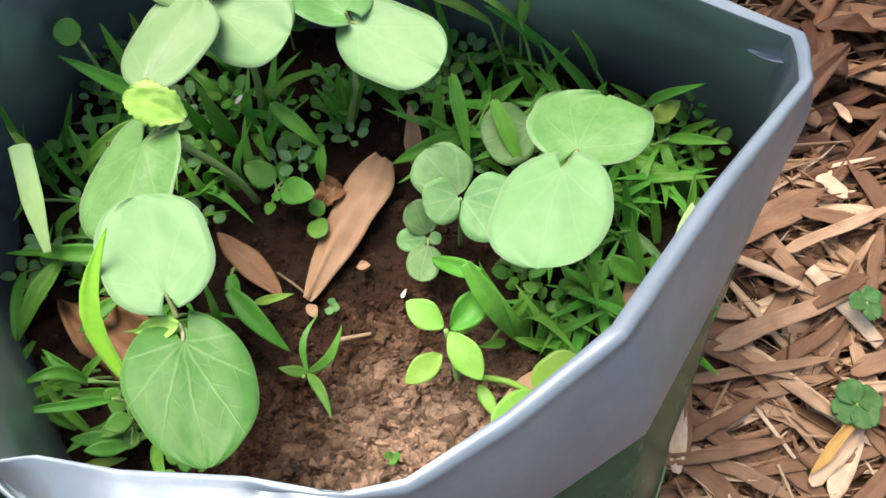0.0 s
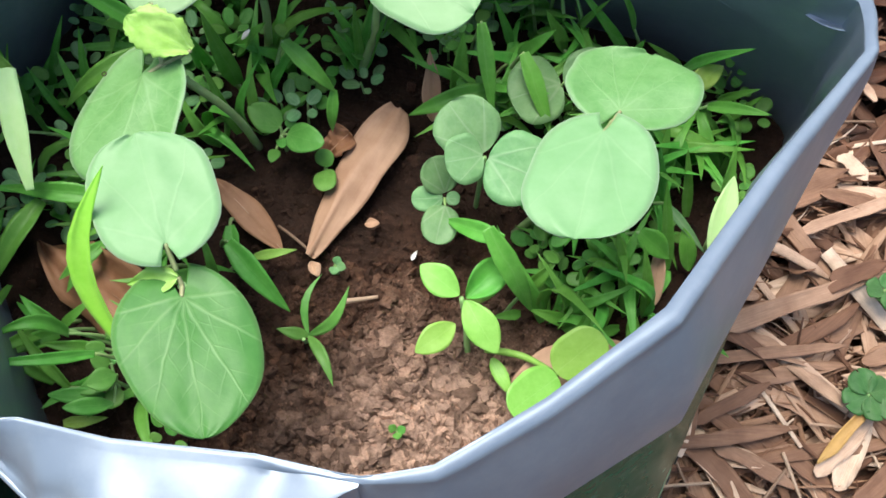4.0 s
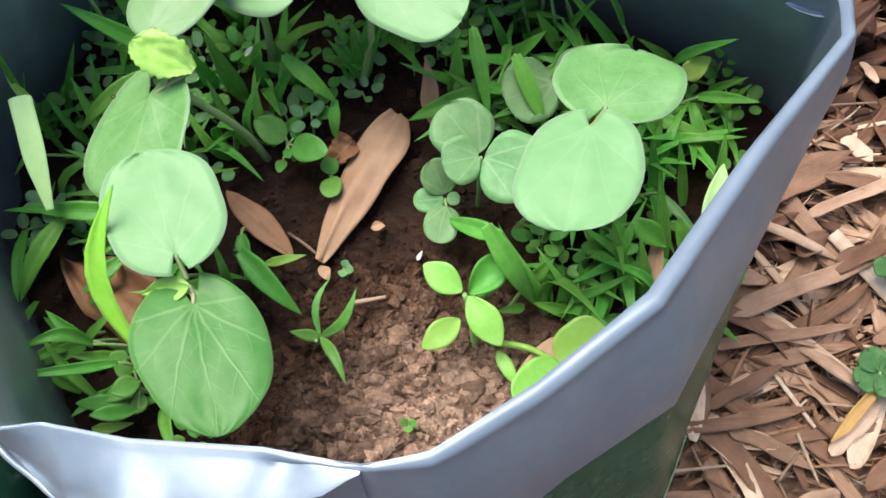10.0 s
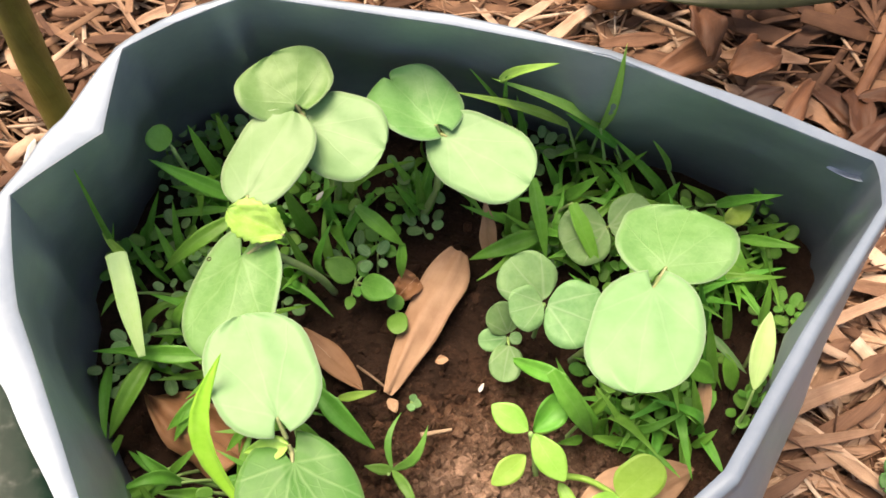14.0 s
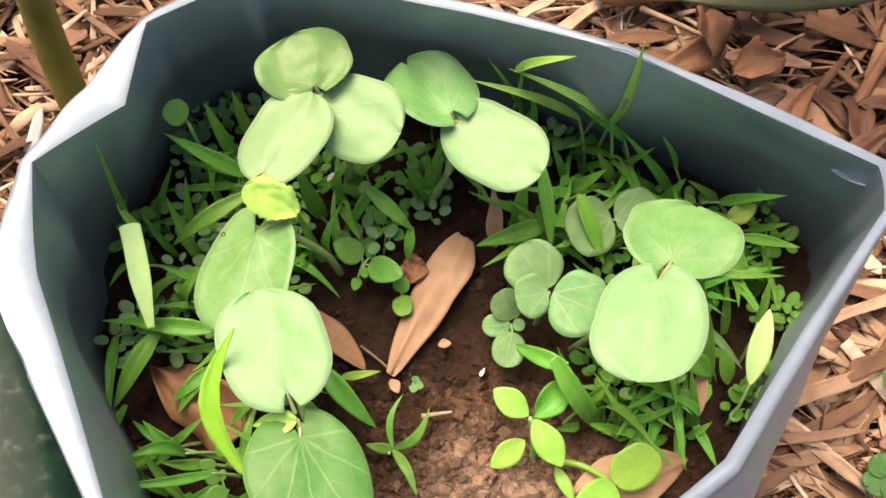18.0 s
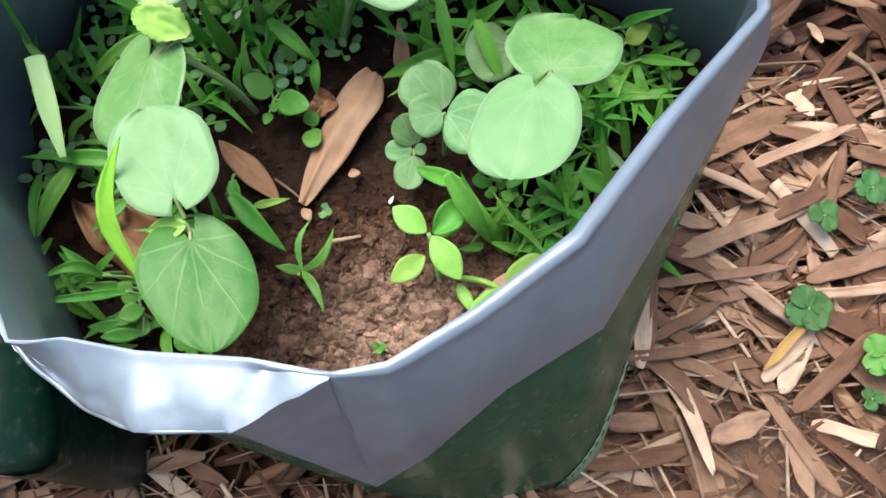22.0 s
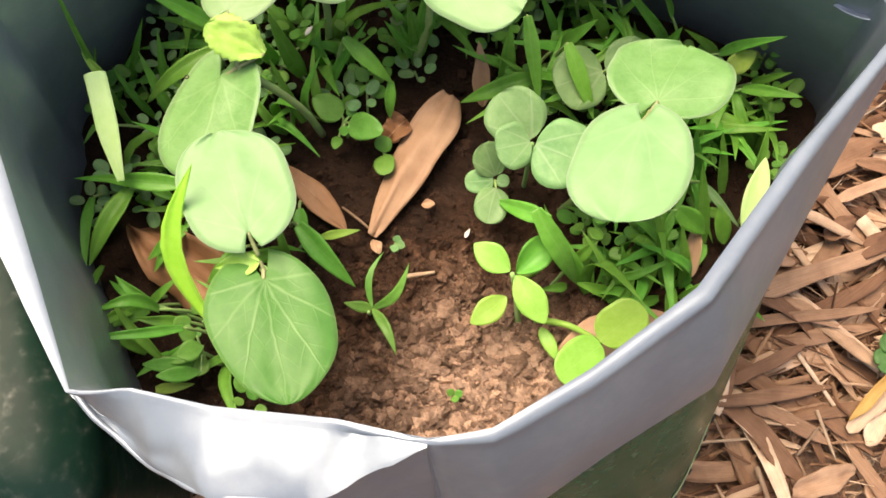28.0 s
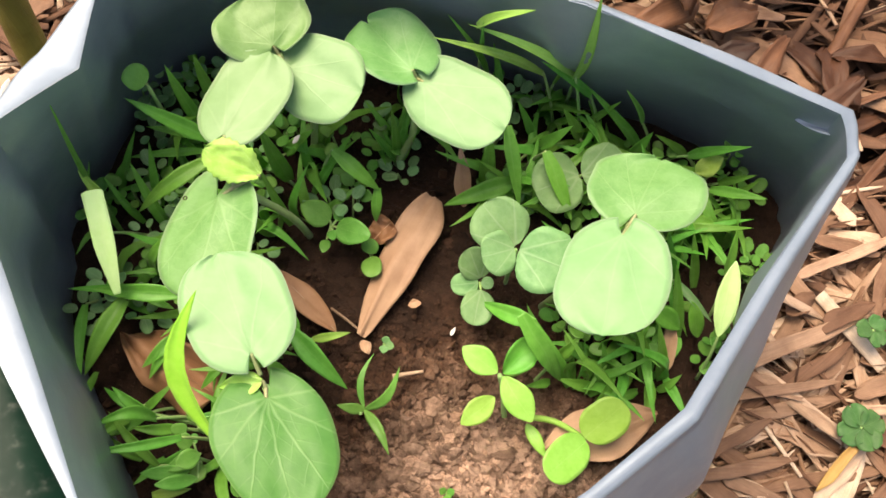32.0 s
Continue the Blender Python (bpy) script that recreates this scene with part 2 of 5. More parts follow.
M_COT = leaf_material("cotyledon_green", (0.165, 0.335, 0.13), (0.195, 0.37, 0.16), (0.32, 0.47, 0.25), 0.45, (0.0, 0.42, -0.42, 0.95, -0.95), 0.16, edge=(0.38, 0.50, 0.33), through_gain=0.2, wide=0.02, net=0.10, relief=0.15)
M_VEINED = leaf_material("veined_cotyledon", (0.105, 0.275, 0.07), (0.165, 0.35, 0.115), (0.27, 0.45, 0.19), 0.45, (0.0, 0.5, -0.5, 1.05, -1.05), 0.36, edge=(0.36, 0.50, 0.31), through_gain=0.25, wide=0.022, branch=0.7, net=0.25)
M_PALE = leaf_material("pale_grass", (0.56, 0.82, 0.32), (0.64, 0.86, 0.42), (0.66, 0.86, 0.46), 0.42, (0.0,), 0.14, through_gain=0.28)
M_BLUE = leaf_material("bluish_leaf", (0.12, 0.31, 0.11), (0.22, 0.44, 0.18), (0.42, 0.58, 0.36), 0.5, (0.0, 0.6, -0.6), 0.42, wide=0.04, branch=0.25, net=0.2)
M_TRUE = leaf_material("leaf_green", (0.030, 0.182, 0.026), (0.058, 0.246, 0.042), (0.19, 0.39, 0.14), 0.46, (0.0, 0.36, -0.36, 0.85, -0.85, 1.5, -1.5), 0.50, edge=(0.20, 0.40, 0.14), through_gain=0.22, wide=0.020, branch=0.5, net=0.03)
M_YOUNG = leaf_material("young_leaf", (0.26, 0.50, 0.06), (0.44, 0.68, 0.17), (0.55, 0.75, 0.32), 0.42, (0.0, 0.5, -0.5), 0.25, through_gain=0.3, branch=0.6)
M_LIME = leaf_material("lime_leaf", (0.23, 0.50, 0.07), (0.33, 0.62, 0.13), (0.45, 0.7, 0.24), 0.42, (0.0,), 0.3, through_gain=0.3, branch=0.5)
M_PALEL = leaf_material("lime_grass", (0.30, 0.66, 0.05), (0.40, 0.74, 0.09), (0.48, 0.76, 0.2), 0.42, (0.0,), 0.14, through_gain=0.28)
M_WEED = leaf_material("weed_green", (0.09, 0.30, 0.045), (0.16, 0.42, 0.08), (0.26, 0.50, 0.16), 0.42, (0.0, 0.5, -0.5), 0.3, branch=0.4)
M_GRASS = leaf_material("grass_green", (0.105, 0.39, 0.045), (0.19, 0.53, 0.09), (0.27, 0.58, 0.16), 0.42, (0.0,), 0.35, through_gain=0.45)
M_STEM = leaf_material("stem_green", (0.24, 0.44, 0.12), (0.34, 0.54, 0.20), (0.3, 0.45, 0.2), 0.5, (0.0,), 0.0, through_gain=0.15)
M_REDSTEM = leaf_material("stem_pinkish", (0.20, 0.30, 0.10), (0.32, 0.31, 0.16), (0.45, 0.35, 0.25), 0.5, (0.0,), 0.0, through_gain=0.1)
M_CLOVER = leaf_material("clover_green", (0.032, 0.125, 0.030), (0.075, 0.22, 0.055), (0.2, 0.36, 0.14), 0.5, (0.0, 0.5, -0.5), 0.4, branch=0.5)
M_BROWN = dry_material("dead_leaf", [(0.0, (0.36, 0.215, 0.130)), (0.5, (0.42, 0.265, 0.170)), (1.0, (0.47, 0.31, 0.20))], 0.6, lines=0.08, spread=0.25, relief=0.15)
M_MID = dry_material("brown_leaf", [(0.0, (0.22, 0.105, 0.052)), (0.5, (0.28, 0.14, 0.07)), (1.0, (0.34, 0.185, 0.10))], 0.6, lines=0.12, spread=0.3, relief=0.2)
# red-brown leaf, darkened further for the shade behind the bag's corner
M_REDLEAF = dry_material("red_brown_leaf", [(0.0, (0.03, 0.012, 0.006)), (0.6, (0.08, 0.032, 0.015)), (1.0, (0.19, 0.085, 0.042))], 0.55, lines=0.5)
M_MULCH = dry_material("mulch_leaf", [(0.0, (0.12, 0.055, 0.030)), (0.35, (0.235, 0.132, 0.080)), (0.65, (0.38, 0.242, 0.160)), (0.86, (0.56, 0.39, 0.275)), (1.0, (0.70, 0.55, 0.41))])
M_LITTER = dry_material("mulch_litter", [(0.0, (0.08, 0.037, 0.021)), (0.35, (0.17, 0.085, 0.048)), (0.70, (0.34, 0.20, 0.12)), (0.9, (0.54, 0.39, 0.28)), (1.0, (0.72, 0.58, 0.44))], by_island=True)
# darker copy of the litter: its colour holds the shade behind the bag
M_SHADELITTER = dry_material("shaded_litter", [(0.0, (0.05, 0.022, 0.012)), (0.5, (0.11, 0.052, 0.028)), (0.9, (0.20, 0.105, 0.06)), (1.0, (0.42, 0.28, 0.18))], by_island=True)
M_YELLOW = dry_material("yellow_leaf", [(0.0, (0.42, 0.25, 0.07)), (1.0, (0.48, 0.30, 0.10))], 0.55, lines=0.2, relief=0.25)
M_TWIG = dry_material("dry_twig", [(0.0, (0.22, 0.14, 0.09)), (1.0, (0.5, 0.37, 0.26))])
M_SILVER = film_material("silver_film", (0.226, 0.278, 0.330), (0.285, 0.340, 0.392), 0.40, 0.48, specks=0.5)
M_GREENFILM = film_material("green_film", (0.005, 0.070, 0.034), (0.014, 0.095, 0.050), 0.26, dust=(0.17, 0.24, 0.12), shine=0.1)
# green film again, its colour lowered to hold the neighbouring bag's shade
M_SHADEFILM = film_material("shaded_green_film", (0.0025, 0.018, 0.012), (0.005, 0.026, 0.017), 0.4, shine=0.25)
M_SEAM = film_material("pale_green_seam", (0.20, 0.31, 0.16), (0.30, 0.36, 0.24), 0.6)
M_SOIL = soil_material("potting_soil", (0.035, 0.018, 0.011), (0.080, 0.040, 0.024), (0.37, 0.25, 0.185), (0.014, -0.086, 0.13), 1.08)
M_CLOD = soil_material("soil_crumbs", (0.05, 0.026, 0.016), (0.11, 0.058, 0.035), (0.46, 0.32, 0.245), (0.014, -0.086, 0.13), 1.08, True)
# light in the ground's tone: paler at the bag's shadowed foot, near-black farther off
M_EARTH = soil_material("bare_earth", (0.05, 0.025, 0.016), (0.12, 0.066, 0.043), (0.42, 0.275, 0.20), (0.16, -0.16, 0.0), 2.6)
M_WHITE = film_material("white_plastic", (0.7, 0.7, 0.68), (0.6, 0.58, 0.54), 0.45)
M_STALK = dry_material("olive_stalk", [(0.0, (0.17, 0.155, 0.03)), (1.0, (0.21, 0.18, 0.04))], 0.45, lines=0.3)
M_OLIVE = leaf_material("olive_leaf", (0.014, 0.020, 0.006), (0.034, 0.038, 0.011), (0.3, 0.16, 0.03), 0.5, (0.0,), 0.3, through_gain=0.08)
M_DARK = film_material("dark_mark", (0.03, 0.03, 0.03), (0.05, 0.05, 0.05), 0.5)

# ---------------------------------------------------------------- builders


def mesh_of(name, verts, faces, mat, uvs=None, smooth=True, rims=None):
    me = bpy.data.meshes.new(name)
    me.from_pydata([tuple(v) for v in verts], [], faces)
    if uvs is not None:
        lay = me.uv_layers.new(name="UVMap")
        idx = np.zeros(len(me.loops), dtype=np.int32)
        me.loops.foreach_get("vertex_index", idx)
        lay.data.foreach_set("uv", np.asarray(uvs, dtype=np.float32)[idx].ravel())
        if rims is not None:
            rim = me.uv_layers.new(name="Rim")
            rim.data.foreach_set("uv", np.asarray(rims, dtype=np.float32)[idx].ravel())
    if smooth:
        me.polygons.foreach_set("use_smooth", [True] * len(me.polygons))
    me.materials.append(mat)
    me.update()
    return me


def part(name, data, parent, label=""):
    ob = new(name, data)
    ob.parent = parent
    if label:
        ob["label"] = label
    return ob


def thing(name, label, category, group="", kind="", at=(0, 0, 0)):
    ob = new(name)
    ob.empty_display_size = 0.01
    ob.location = at
    return tagged(ob, label, category, group, kind)


def grid_faces(nu, nv, off=0, flip=False):
    f = []
    for i in range(nu - 1):
        for j in range(nv - 1):
            a, b, c, d = off + i * nv + j, off + i * nv + j + 1, off + (i + 1) * nv + j + 1, off + (i + 1) * nv + j
            f.append((a, d, c, b) if flip else (a, b, c, d))
    return f


def close_sheet(verts, normals, nu, nv, thick):
    """A second skin under a sheet of nu x nv points, and the rim that joins the two."""
    n = nu * nv
    lower = [v - k * thick for v, k in zip(verts, normals)]
    faces = grid_faces(nu, nv) + grid_faces(nu, nv, n, True)
    ring = [j for j in range(nv)] + [i * nv + nv - 1 for i in range(1, nu)] + [(nu - 1) * nv + j for j in range(nv - 2, -1, -1)] + [i * nv for i in range(nu - 2, 0, -1)]
    for a, b in zip(ring, ring[1:] + ring[:1]):
        faces.append((b, a, a + n, b + n))
    return list(verts) + lower, faces


SHAPES = {
    "round": lambda u: max(0.0, 1 - abs(2 * u - 1) ** 2.7) ** 0.5,
    "heart": lambda u: (max(0.0, math.sin(math.pi * u ** 0.78)) ** 0.56),
    "oval": lambda u: max(0.0, math.sin(math.pi * u)) ** 0.75,
    "lance": lambda u: max(0.0, math.sin(math.pi * u ** 0.7)) ** 0.9,
    "slab": lambda u: min(1.0, (u * 2.4) ** 0.75, ((1 - u) * 9) ** 0.45) * (0.93 + 0.07 * math.sin(9 * u)),
    "torn": lambda u: min(1.0, 0.6 + u * 6, (1 - u) * 2.6 + 0.18) * (0.88 + 0.12 * math.sin(7 * u + 1)),
    "strap": lambda u: min(1.0, (1 - u) * 60) ** 0.5 * min(1.0, 0.32 + u * 1.5),
    "fan": lambda u: min(1.0, 0.25 + 2.2 * u) * max(0.0, 1 - u ** 7) ** 0.6,
    "bract": lambda u: (0.20 + 0.83 * (1 - (1 - u) ** 2.6)) * (1 - 0.62 * u ** 9) * (0.97 + 0.03 * math.sin(17 * u)),
    "blade": lambda u: min(1.0, 0.5 + 1.8 * u) * max(0.0, 1 - u ** 2.2) ** 0.9,
}


def leaf_mesh(name, base, tip, width, shape, mat, face=(0, -0.35, 1), arch=0.0, cup=0.0, wave=0.0, notch=0.0, nu=13, nv=9, thick=0.0005, seed=0, side=0.0, rough_edge=0.022, teeth=0.0, fold=0.0, dent=0.0, crinkle=0.0, skew=0.0, bow=0.0):
    """A leaf from its stalk to its tip. arch lifts the middle, cup lifts the sides, notch draws the base lobes back round the stalk."""
    base, tip, face = Vector(base), Vector(tip), Vector(face).normalized()
    axis = tip - base
    length = axis.length
    ax = axis / length
    cross = face.cross(ax).normalized()
    nor = ax.cross(cross).normalized()
    rnd = random.Random(seed * 7919 + int(abs(base.x) * 1e5) + int(abs(tip.y) * 1e5))
    ph = [rnd.uniform(0, 6.28) for _ in range(4)]
    verts, uvs, rims = [], [], []
    for i in range(nu):
        u = i / (nu - 1)
        uu = 0.004 + 0.992 * (0.5 - 0.5 * math.cos(math.pi * u))
        w = width / 2 * SHAPES[shape](uu) * (1 - teeth * (i % 2))
        for j in range(nv):
            v = -1 + 2 * j / (nv - 1)
            x = uu * length
            if notch:
                x -= notch * length * (abs(v) ** 1.3) * (1 - uu) ** 2.0 * 1.6
            x += skew * w * v
            if shape == "torn" and not 0.1 < uu < 0.9:
                x += 0.03 * length * math.sin(ph[2] + 5 * v)
            x -= dent * length * max(0.0, 1 - 1.6 * abs(v)) * uu ** 6
            y = v * w * (1 + rough_edge * (math.sin(ph[0] + 6 * uu + 1.5 * v) + 0.6 * math.sin(ph[3] + 13 * uu - 2 * v))) + side * length * math.sin(math.pi * uu * 0.5) ** 2 + bow * length * math.sin(math.pi * uu)
            z = arch * length * math.sin(math.pi * uu) + (cup * v * v + fold * abs(v)) * width * math.sin(math.pi * min(1, uu + 0.1))
            z += wave * width * (math.sin(ph[1] + 7 * uu) * abs(v) ** 2 * (1 if v > 0 else -1) + 0.6 * math.sin(ph[2] + 4.5 * v + 3 * uu))
            if crinkle:
                z += crinkle * width * (noise.noise(Vector((uu * 5 + ph[0], v * 3, 0))) + 0.5 * abs(noise.noise(Vector((uu * 9 + ph[1], v * 7, 2)))))
            verts.append(base + ax * x + cross * y + nor * z)
            uvs.append((x / length, y / length))
            rims.append((abs(v), uu))
    normals = [nor] * len(verts)
    vs, fs = close_sheet(verts, normals, nu, nv, thick)
    return mesh_of(name, vs, fs, mat, uvs + uvs, True, rims + rims)


def tube_mesh(name, points, radii, mat, sides=8):
    """A smooth stalk through some points."""
    pts = [Vector(p) for p in points]
    if len(pts) == 2:
        pts.insert(1, (pts[0] + pts[1]) / 2)
        radii = (radii[0], (radii[0] + radii[-1]) / 2, radii[-1])
    fine, rad = [], []
    for k in range(len(pts) - 1):
        p0, p1, p2, p3 = pts[max(k - 1, 0)], pts[k], pts[k + 1], pts[min(k + 2, len(pts) - 1)]
        steps = 4
        for s in range(steps + (k == len(pts) - 2)):
            f = s / steps
            fine.append(0.5 * ((2 * p1) + (p2 - p0) * f + (2 * p0 - 5 * p1 + 4 * p2 - p3) * f * f + (3 * p1 - p0 - 3 * p2 + p3) * f ** 3))
            rad.append(radii[k] * (1 - f) + radii[min(k + 1, len(radii) - 1)] * f)
    verts, faces, uvs = [], [], []
    for k, (p, r) in enumerate(zip(fine, rad)):
        d = (fine[min(k + 1, len(fine) - 1)] - fine[max(k - 1, 0)]).normalized()
        a = d.orthogonal().normalized() if abs(d.z) > 0.99 else d.cross(Vector((0, 0, 1))).normalized()
        b = d.cross(a)
        for s in range(sides):
            q = 2 * math.pi * s / sides
            verts.append(p + (a * math.cos(q) + b * math.sin(q)) * r)
            uvs.append((k / len(fine), s / sides))
    n = len(fine)
    for k in range(n - 1):
        for s in range(sides):
            t = (s + 1) % sides
            faces.append((k * sides + s, k * sides + t, (k + 1) * sides + t, (k + 1) * sides + s))
    faces.append(tuple(range(sides - 1, -1, -1)))
    faces.append(tuple((n - 1) * sides + s for s in range(sides)))
    return mesh_of(name, verts, faces, mat, uvs)


# ---------------------------------------------------------------- the ground


def hills(x, y):
    return 0.004 * noise.noise(Vector((x * 9, y * 9, 0.3))) + 0.002 * noise.noise(Vector((x * 31, y * 31, 1.3)))


def ground_sheet():
    xs = [-40, -12, -4, -1.5] + [-0.7 + 1.4 * i / 90 for i in range(91)] + [1.5, 4, 12, 40]
    verts = [Vector((x, y, -0.014 + hills(x, y))) for x in xs for y in xs]
    return mesh_of("ground", verts, grid_faces(len(xs), len(xs), 0, True), M_EARTH)


ground = tagged(new("ground", ground_sheet()), "bare brown earth under a layer of dry leaf mulch", "ground", kind="structure")

# ---------------------------------------------------------------- the grow bag
CREST = [  # the rolled top edge, anticlockwise from the pinched corner
    (0.1500, 0.0440, 0.2170), (0.1480, 0.0605, 0.2210), (0.0468, 0.0951, 0.2420), (-0.0110, 0.1116, 0.2400), (-0.0891, 0.1240, 0.2420), (-0.1172, 0.1150, 0.2380), (-0.1335, 0.1006, 0.2420), (-0.1492, 0.0713, 0.2400), (-0.1650, 0.0401, 0.2460),
    (-0.172, 0.0, 0.240), (-0.1183, -0.0893, 0.2380), (-0.1003, -0.0883, 0.2360), (-0.0744, -0.0936, 0.2400), (-0.0365, -0.0974, 0.2460), (-0.0100, -0.1028, 0.2500), (0.0083, -0.0993, 0.2500), (0.0366, -0.0823, 0.2500), (0.0687, -0.0577, 0.2500), (0.1046, -0.0108, 0.2380)]
FLAP = {  # lower edge of the turned-down film where it flares out
    9: (-0.1607, -0.0284, 0.2220), 10: (-0.1250, -0.0880, 0.2170), 11: (-0.0970, -0.1087, 0.2215), 12: (-0.0735, -0.1186, 0.2375), 13: (-0.0418, -0.1188, 0.2410)}
CUFF_DROP = [0.24, 0.22, 0.14, 0.14, 0.14, 0.14, 0.14, 0.14, 0.12, 0, 0, 0, 0, 0, 0.52, 0.31, 0.19, 0.22, 0.26]  # how far it hangs elsewhere
FOOT = [(0.165, 0.050), (0.157, 0.078), (0.068, 0.146), (-0.01, 0.156), (-0.102, 0.162), (-0.138, 0.153), (-0.163, 0.129), (-0.181, 0.090), (-0.186, 0.045),
        (-0.182, 0.0), (-0.155, -0.060), (-0.135, -0.080), (-0.110, -0.095), (-0.06, -0.115), (0.0, -0.132), (0.035, -0.135), (0.075, -0.130), (0.108, -0.112), (0.135, -0.03)]
SOIL_Z = 0.122


def round_trip(pts, n, soft=0.35):
    """n points round a closed line, a little rounded at its corners."""
    pts = [Vector(p) if len(p) == 3 else Vector((p[0], p[1], 0)) for p in pts]
    k, out = len(pts), []
    for i in range(n):
        s = i * k / n
        a = int(s)
        f = s - a
        p0, p1, p2, p3 = pts[a - 1], pts[a % k], pts[(a + 1) % k], pts[(a + 2) % k]
        lin = p1.lerp(p2, f)
        cat = 0.5 * ((2 * p1) + (p2 - p0) * f + (2 * p0 - 5 * p1 + 4 * p2 - p3) * f * f + (3 * p1 - p0 - 3 * p2 + p3) * f ** 3)
        out.append(lin.lerp(cat, soft))
    return out


N = 19 * 10
crest, foot = round_trip(CREST, N, 0.12), round_trip(FOOT, N, 0.8)


def wall_point(top, low, f, out=0.0):
    p = top.lerp(Vector((low.x, low.y, -0.012)), f)
    return p + Vector((p.x, p.y, 0)).normalized() * (0.008 * math.sin(math.pi * f) + out)


CUFF = []
for i in range(19):
    top, low = Vector(CREST[i]), Vector((*FOOT[i], 0))
    CUFF.append(tuple(FLAP[i]) if i in FLAP else tuple(wall_point(top, low, CUFF_DROP[i], 0.005)))
cuff = round_trip(CUFF, N, 0.0)
drop = [max(0.20 if 8.5 < i * 19 / N < 13.6 else 0.10, CUFF_DROP[int(i * 19 / N)] * (1 - (i * 19 / N) % 1) + CUFF_DROP[(int(i * 19 / N) + 1) % 19] * ((i * 19 / N) % 1)) for i in range(N)]
LIP = [0.004, 0.004, 0.002, 0.003, 0.003, 0.003, 0.002, 0.016, 0.003, 0.017, 0.0012, 0.0008, 0.0008, 0.001, 0.001, 0.001, 0.0015, 0.002, 0.003]  # how widely the film rolls over
lip = [LIP[int(i * 19 / N)] * (1 - (i * 19 / N) % 1) + LIP[(int(i * 19 / N) + 1) % 19] * ((i * 19 / N) % 1) for i in range(N)]
brim = [c - Vector((c.x, c.y, 0)).normalized() * w + Vector((0, 0, 0.22 * w)) for c, w in zip(crest, lip)]
inner_foot = [wall_point(t, g, (t.z - SOIL_Z + 0.012) / (t.z + 0.012), -0.006) for t, g in zip(brim, foot)]


def crumple(p, amount, scale=22.0):
    q = Vector((p.x * scale, p.y * scale, p.z * scale * 0.7))
    n = 1.6 * (0.45 - abs(noise.noise(q * 0.8))) + 0.9 * (0.4 - abs(noise.noise(q * 1.9 + Vector((3, 7, 1))))) + 0.3 * noise.noise(q * 3.1)
    a = noise.noise(q + Vector((5.2, 1.7, 3.1)))
    r = Vector((p.x, p.y, 0)).normalized()
    return p + r * (amount * n) + Vector((0, 0, amount * 0.25 * a))


def sheet_round(name, rows, mat, crisp=False):
    """A closed band of film through rings of points."""
    verts = [p for ring in rows for p in ring]
    nr, n = len(rows), len(rows[0])
    faces = []
    for i in range(nr - 1):
        for j in range(n):
            k = (j + 1) % n
            faces.append((i * n + j, i * n + k, (i + 1) * n + k, (i + 1) * n + j))
    me = mesh_of(name, verts, faces, mat)
    if crisp:
        me.set_sharp_from_angle(angle=radians(48))
    return me


def solid(ob, thick, offset=0.0):
    s = ob.modifiers.new("thickness", "SOLIDIFY")
    s.thickness, s.offset = thick, offset
    return ob


bag = thing("grow_bag", "silver-lined green plastic grow bag with its top rolled outwards", "grow bag")
FACET_ROWS = 7
facet_rnd = random.Random(9)
FOLDS = [0]
while FOLDS[-1] < N - 12:
    FOLDS.append(FOLDS[-1] + facet_rnd.randint(4, 9))
FOLDS.append(N)
FACETS = [[facet_rnd.uniform(-1, 1) for _ in FOLDS[:-1]] for _ in range(FACET_ROWS)]


def faceted(p, i, f, amount):
    """Flat, sharp-edged panes, as stiff film takes when it has been crushed."""
    a = max(k for k in range(len(FOLDS) - 1) if FOLDS[k] <= i)
    fu = (i - FOLDS[a]) / (FOLDS[a + 1] - FOLDS[a])
    v = f * (FACET_ROWS - 1.001)
    b = int(v)
    fv = v - b
    nxt = (a + 1) % (len(FOLDS) - 1)
    h = (FACETS[b][a] * (1 - fu) + FACETS[b][nxt] * fu) * (1 - fv) + (FACETS[b + 1][a] * (1 - fu) + FACETS[b + 1][nxt] * fu) * fv
    return p + Vector((p.x, p.y, 0)).normalized() * (h * amount) + Vector((0, 0, h * amount * 0.2))


CREASES = ((0.35, 0.28, 0.004), (18.65, 0.28, 0.003), (1.45, 0.5, -0.008), (2.0, 0.45, 0.012), (3.0, 0.6, -0.004), (4.35, 0.28, 0.009), (6.0, 0.30, 0.006), (7.2, 0.5, -0.005), (8.3, 0.4, 0.005), (9.6, 0.45, 0.006), (10.0, 0.35, 0.006), (11.3, 0.35, -0.005), (12.4, 0.3, 0.005), (13.3, 0.3, -0.004), (14.0, 0.22, 0.005), (17.0, 0.4, -0.004), (18.2, 0.4, 0.004))


def creased(p, i, gain):
    """Sharp upright folds of the film at some places round the bag."""
    s = i * 19 / N
    d = 0.0
    for at, wide, deep in CREASES:
        off = min(abs(s - at), 19 - abs(s - at))
        d -= deep * max(0.0, 1 - off / wide)
    return p + Vector((p.x, p.y, 0)).normalized() * (d * gain)


